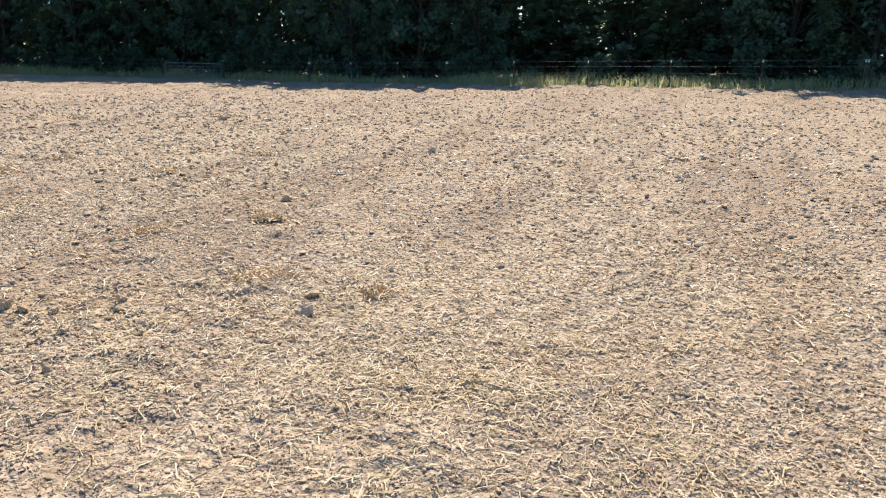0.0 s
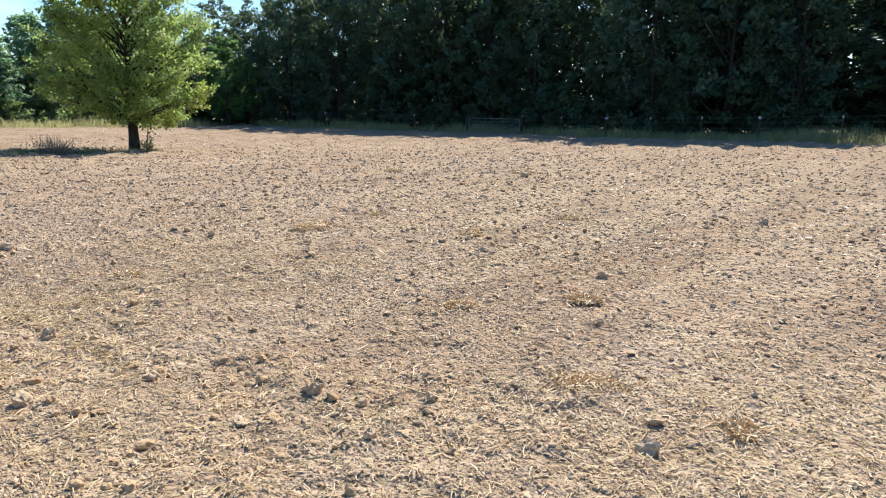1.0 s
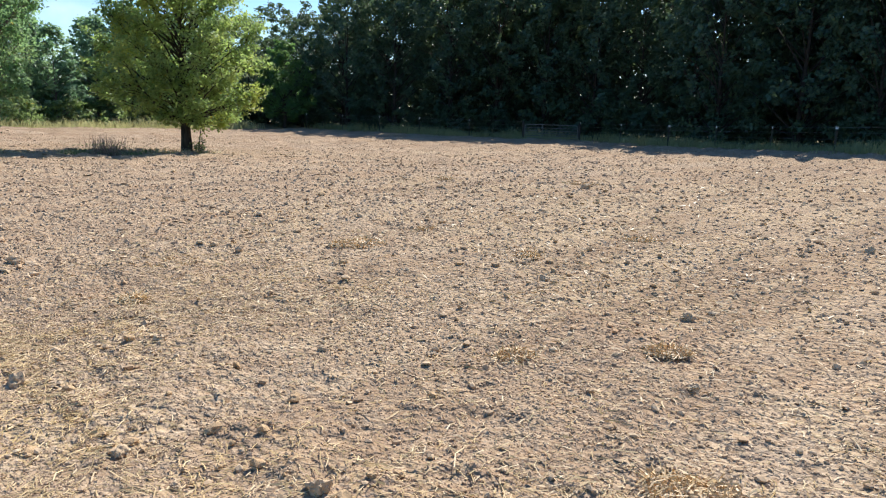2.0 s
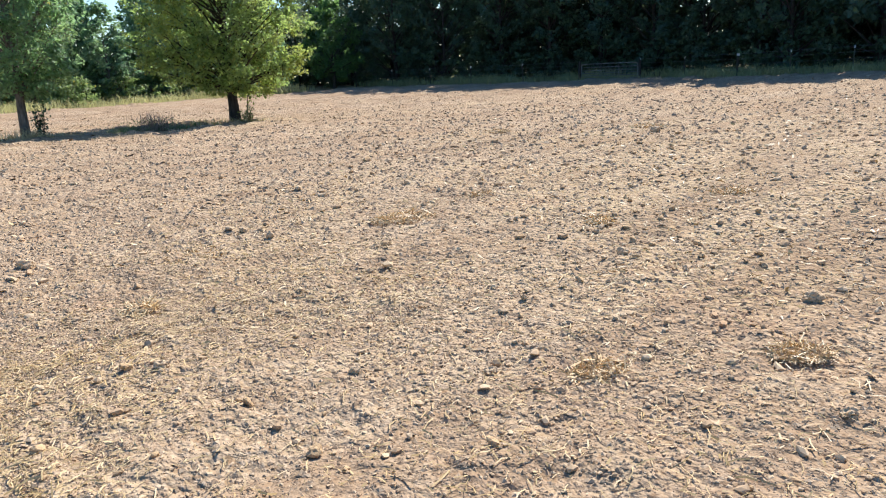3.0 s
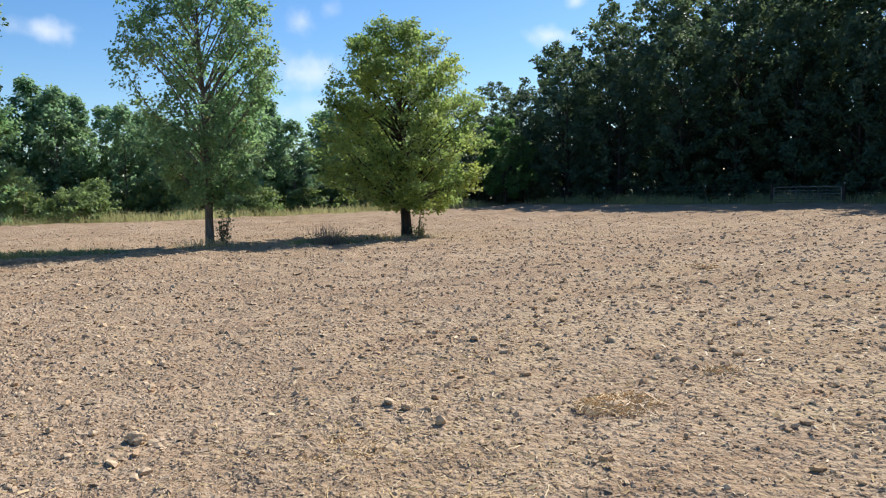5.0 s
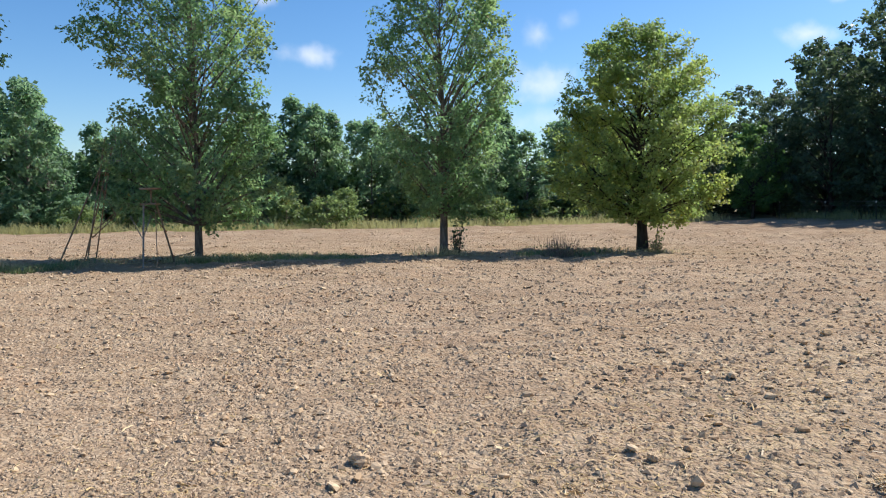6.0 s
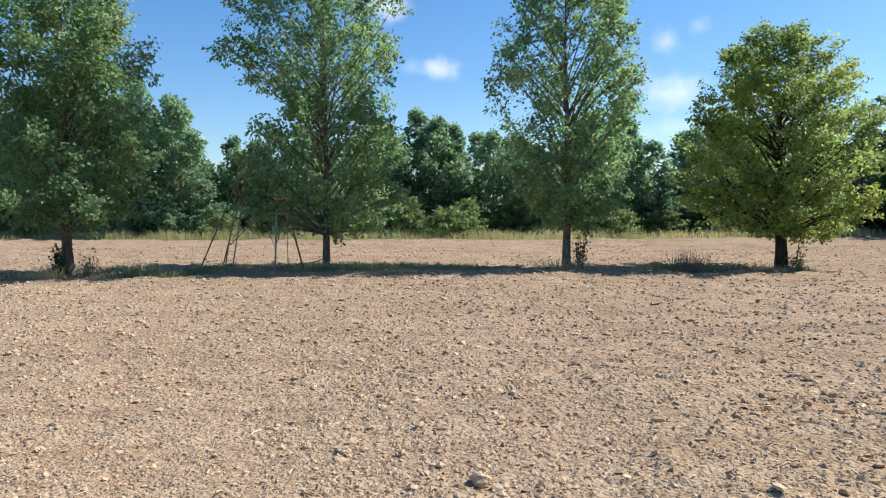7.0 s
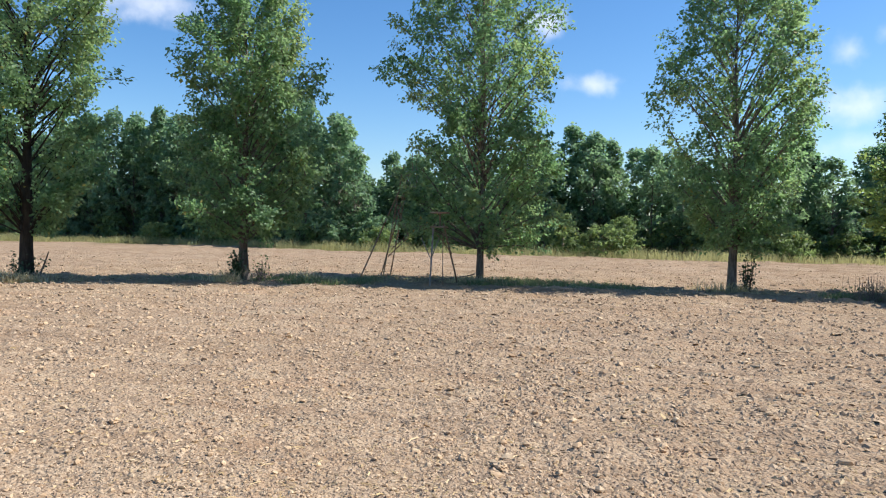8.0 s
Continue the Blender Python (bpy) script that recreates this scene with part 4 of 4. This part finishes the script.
single_clods()
clod_patches()
for i, (x, y, r) in enumerate([(1.05, -1.96, 0.17), (3.40, 3.30, 0.27), (4.38, 1.62, 0.13), (0.54, 2.47, 0.09), (1.78, -0.40, 0.12), (1.33, 3.54, 0.25), (10.5, 9.1, 0.24),
                               (4.68, 3.49, 0.12), (11.95, 6.25, 0.36), (1.03, -2.80, 0.10), (6.2, 1.3, 0.18), (2.6, -1.0, 0.12)]):
    straw_tuft(x, y, r, 130 + 2 * i)


# ---------------------------------------------------------------- under the trees
def dead_bush():
    rng = np.random.default_rng(151)
    x, y = 7.7, 22.7
    root = empty("dead_bush", x, y, ground_at(x, y), "leafless brown brush heap among weeds under the trees", "bush")
    lines = []
    for _ in range(230):
        a, lean = rng.uniform(0, 6.28), abs(rng.normal(0, 0.5))
        h = rng.uniform(0.3, 0.8) * (1 - 0.35 * min(1, lean))
        b = np.array([rng.normal(0, 0.28), rng.normal(0, 0.2), 0])
        t = b + [math.cos(a) * lean * h, math.sin(a) * lean * h, h]
        lines.append((spline([b, b * 0.5 + t * 0.5 + rng.normal(0, 0.05, 3), t], 4), [0.007, 0.006, 0.0045, 0.003]))
    v, f = tubes(lines, 3)
    part("brushwood", mesh_of("brushwood", v, f), TWIG, root)
    n = 260
    p = np.stack([rng.normal(0, 0.45, n), rng.normal(0, 0.3, n), rng.uniform(0.05, 0.45, n)], 1)
    v, f = leaves(p, 0.06, rng)
    part("foliage", mesh_of("foliage", v, f), LEAF_BUSH, root, "green weeds at the foot")


def sprouts(name, label, x, y, tall, wide, n, seed, leaf, twig_mat, stems=14):
    rng = np.random.default_rng(seed)
    root = empty(name, x, y, ground_at(x, y), label, "shrub")
    lines, pts = [], []
    for _ in range(stems):
        b = np.r_[rng.normal(0, wide * 0.4, 2), 0]
        t = b + np.r_[rng.normal(0, wide * 0.7, 2), tall * rng.uniform(0.5, 1.0)]
        sp = spline([b, (b + t) / 2 + rng.normal(0, 0.05, 3), t], 6)
        lines.append((sp, np.linspace(0.012, 0.004, 6)))
        pts.append(sp[1:])
    v, f = tubes(lines, 4)
    part("stem_cluster", mesh_of("stem_cluster", v, f), twig_mat, root)
    pts = np.concatenate(pts)
    p = pts[rng.integers(0, len(pts), n)] + rng.normal(0, 0.07, (n, 3))
    p[:, 2] = np.maximum(p[:, 2], 0.03)
    v, f = leaves(p, 0.075, rng)
    part("foliage", mesh_of("foliage", v, f), leaf, root)


def stump_stick(x, y, dx, dz):
    root = empty("broken_branch", x, y, ground_at(x, y), "bare broken branch leaning out at the foot of the tree", "branch")
    v, f = tubes([(spline([(0, 0, -0.05), (dx * 0.5, 0.02, dz * 0.45), (dx, 0, dz)], 6), np.linspace(0.035, 0.015, 6))], 6)
    part("stick", mesh_of("stick", v, f, True), BARK, root)


dead_bush()
sprouts("trunk_shrub", "dark ivy-like shrub beside the grey trunk", 4.42, 23.5, 1.25, 0.13, 420, 161, LEAF_WOODS, BARK_DARK)
sprouts("trunk_shrub", "dark ivy clinging round the foot of the trunk", -10.42, 19.85, 0.95, 0.16, 900, 162, LEAF_WOODS, BARK_DARK, 20)
sprouts("trunk_shrub", "sparse reddish-brown dry shrub beside the trunk", -9.75, 19.9, 0.75, 0.20, 120, 163, LEAF_BUSH, TWIG)
sprouts("trunk_shrub", "dark ivy round the foot of the broad tree", -15.9, 17.6, 0.75, 0.22, 500, 164, LEAF_WOODS, BARK_DARK, 16)
sprouts("trunk_shrub", "dry weeds round the foot of the round tree", 12.0, 24.6, 0.65, 0.22, 260, 165, LEAF_BUSH, TWIG)
stump_stick(-15.5, 17.7, 0.42, 0.85)
stump_stick(12.05, 24.8, 0.12, 1.05)


# ---------------------------------------------------------------- hunting stands
def tube_part(name, a, b, r, material, parent, label=""):
    v, f = tubes([(np.linspace(np.array(a, float), np.array(b, float), 2), [r, r])], 6)
    return part(name, mesh_of(name, v, f, True), material, parent, label)


def slab(name, lo, hi, material, parent):
    bm = bmesh.new()
    bmesh.ops.create_cube(bm, size=1)
    for v in bm.verts:
        v.co = [(a + b) / 2 + c * (b - a) for a, b, c in zip(lo, hi, v.co)]
    bmesh.ops.bevel(bm, geom=bm.edges[:], offset=0.01, segments=1, affect="EDGES")
    me = bpy.data.meshes.new(name)
    bm.to_mesh(me)
    bm.free()
    return part(name, me, material, parent)


def ladder_stand():
    x, y = -7.1, 23.6
    root = empty("ladder_stand", x, y, ground_at(x, y), "rusty steel ladder hunting stand leaning by the slim tree", "hunting stand")
    foot, top = np.array([0.0, 0.0, -0.05]), np.array([0.72, -0.15, 3.75])
    gap = np.array([0.14, 0.36, 0.0])
    for k in (0, 1):
        tube_part("ladder_rail", foot + gap * k, top + gap * k, 0.022, RUST, root)
    for s in np.linspace(0.07, 0.95, 13):
        a = foot + (top - foot) * s
        tube_part("rung", a, a + gap, 0.014, RUST, root)
    tube_part("support_leg", (-0.58, -0.75, -0.05), (0.58, -0.1, 2.95), 0.024, RUST, root)
    tube_part("support_leg", (-0.30, 0.75, -0.05), (0.66, 0.25, 2.95), 0.024, RUST, root)
    tube_part("brace", (0.18, 0.0, 0.72), (0.92, -0.1, 1.40), 0.017, RUST, root)
    tube_part("brace", (0.92, -0.1, 1.40), (0.52, -0.05, 2.30), 0.017, RUST, root)
    tube_part("brace", (0.20, 0.30, 0.95), (0.86, 0.2, 1.52), 0.015, RUST, root)
    slab("platform", (0.60, -0.25, 3.05), (1.05, 0.30, 3.09), GALV, root)
    slab("seat", (0.70, -0.15, 3.45), (1.0, 0.25, 3.50), GALV, root)
    for k in (0, 1):
        tube_part("seat_rail", (1.05, -0.25 + 0.6 * k, 3.1), (1.05, -0.25 + 0.6 * k, 4.15), 0.016, RUST, root)


def tripod_stand():
    x, y = -4.6, 21.2
    root = empty("tripod_stand", x, y, ground_at(x, y), "small steel tripod stand half hidden under low branches", "hunting stand")
    tube_part("leg", (-0.15, -0.75, -0.05), (-0.18, -0.25, 1.75), 0.026, GALV, root, "pale grey steel leg")
    tube_part("leg", (0.18, -0.55, -0.05), (0.10, -0.15, 1.6), 0.012, RUST, root)
    tube_part("leg", (0.36, 0.95, -0.05), (0.02, 0.25, 1.85), 0.028, RUST, root)
    tube_part("brace", (-0.17, -0.55, 0.80), (-0.55, -0.2, 1.42), 0.013, GALV, root)
    tube_part("brace", (-0.17, -0.55, 0.80), (0.0, -0.2, 1.45), 0.013, GALV, root)
    tube_part("brace", (0.22, 0.6, 0.95), (-0.10, 0.0, 1.50), 0.014, RUST, root)
    slab("platform", (-0.28, -0.3, 1.73), (0.16, 0.3, 1.77), RUST, root)
    slab("seat", (-0.3, -0.15, 2.15), (0.2, 0.3, 2.2), RUST, root)
    tube_part("seat_post", (-0.05, 0.08, 1.75), (-0.05, 0.08, 2.17), 0.025, RUST, root)


ladder_stand()
tripod_stand()


def fallen_branch(x, y, turn):
    root = empty("fallen_branch", x, y, ground_at(x, y) + 0.03, "pale dry fallen branch lying at the foot of the slim tree", "branch")
    root.rotation_euler = (0, 0, turn)
    main = spline([(-0.7, 0, 0.02), (-0.2, 0.05, 0.10), (0.35, -0.03, 0.16), (0.9, 0.04, 0.30)], 8)
    v, f = tubes([(main, np.linspace(0.032, 0.012, 8))], 6)
    part("limb", mesh_of("limb", v, f, True), TWIG, root)
    for k, dx, dy in ((3, 0.25, 0.30), (5, 0.30, -0.22), (6, 0.2, 0.2)):
        a = main[k]
        v, f = tubes([(np.stack([a, a + [dx * 0.5, dy * 0.6, 0.05], a + [dx, dy, 0.12]]), np.array([0.012, 0.008, 0.004]))], 5)
        part("twig", mesh_of("twig", v, f, True), TWIG, root)


fallen_branch(-4.5, 22.5, 0.25)

# ---------------------------------------------------------------- bushes on the far verge
for i, (x, y, tall, wide) in enumerate([(0.4, 46.6, 1.9, 1.5), (-2.2, 48.2, 2.6, 1.1), (1.6, 48.0, 2.4, 1.0), (-14.5, 47.6, 1.5, 1.2), (11.5, 47.6, 1.7, 1.3), (-30.5, 54.6, 1.8, 1.5), (-36, 55, 1.6, 1.4)]):
    o = tree("verge_bush", "rounded light green bush in the tall grass", (x, y, ground_at(x, y) - 0.03), tall,
             [(0.03, wide * 0.8), (0.35, wide), (0.7, wide * 0.8), (1.0, wide * 0.3)], 0.1, 0.03, 2400, 0.16, 170 + i, LEAF_BUSH, TWIG,
             limbs=34, group="bushes on the far verge", spread=0.16, twigs=2, sides=4, steep=0.4)
    o["category"] = "bush"
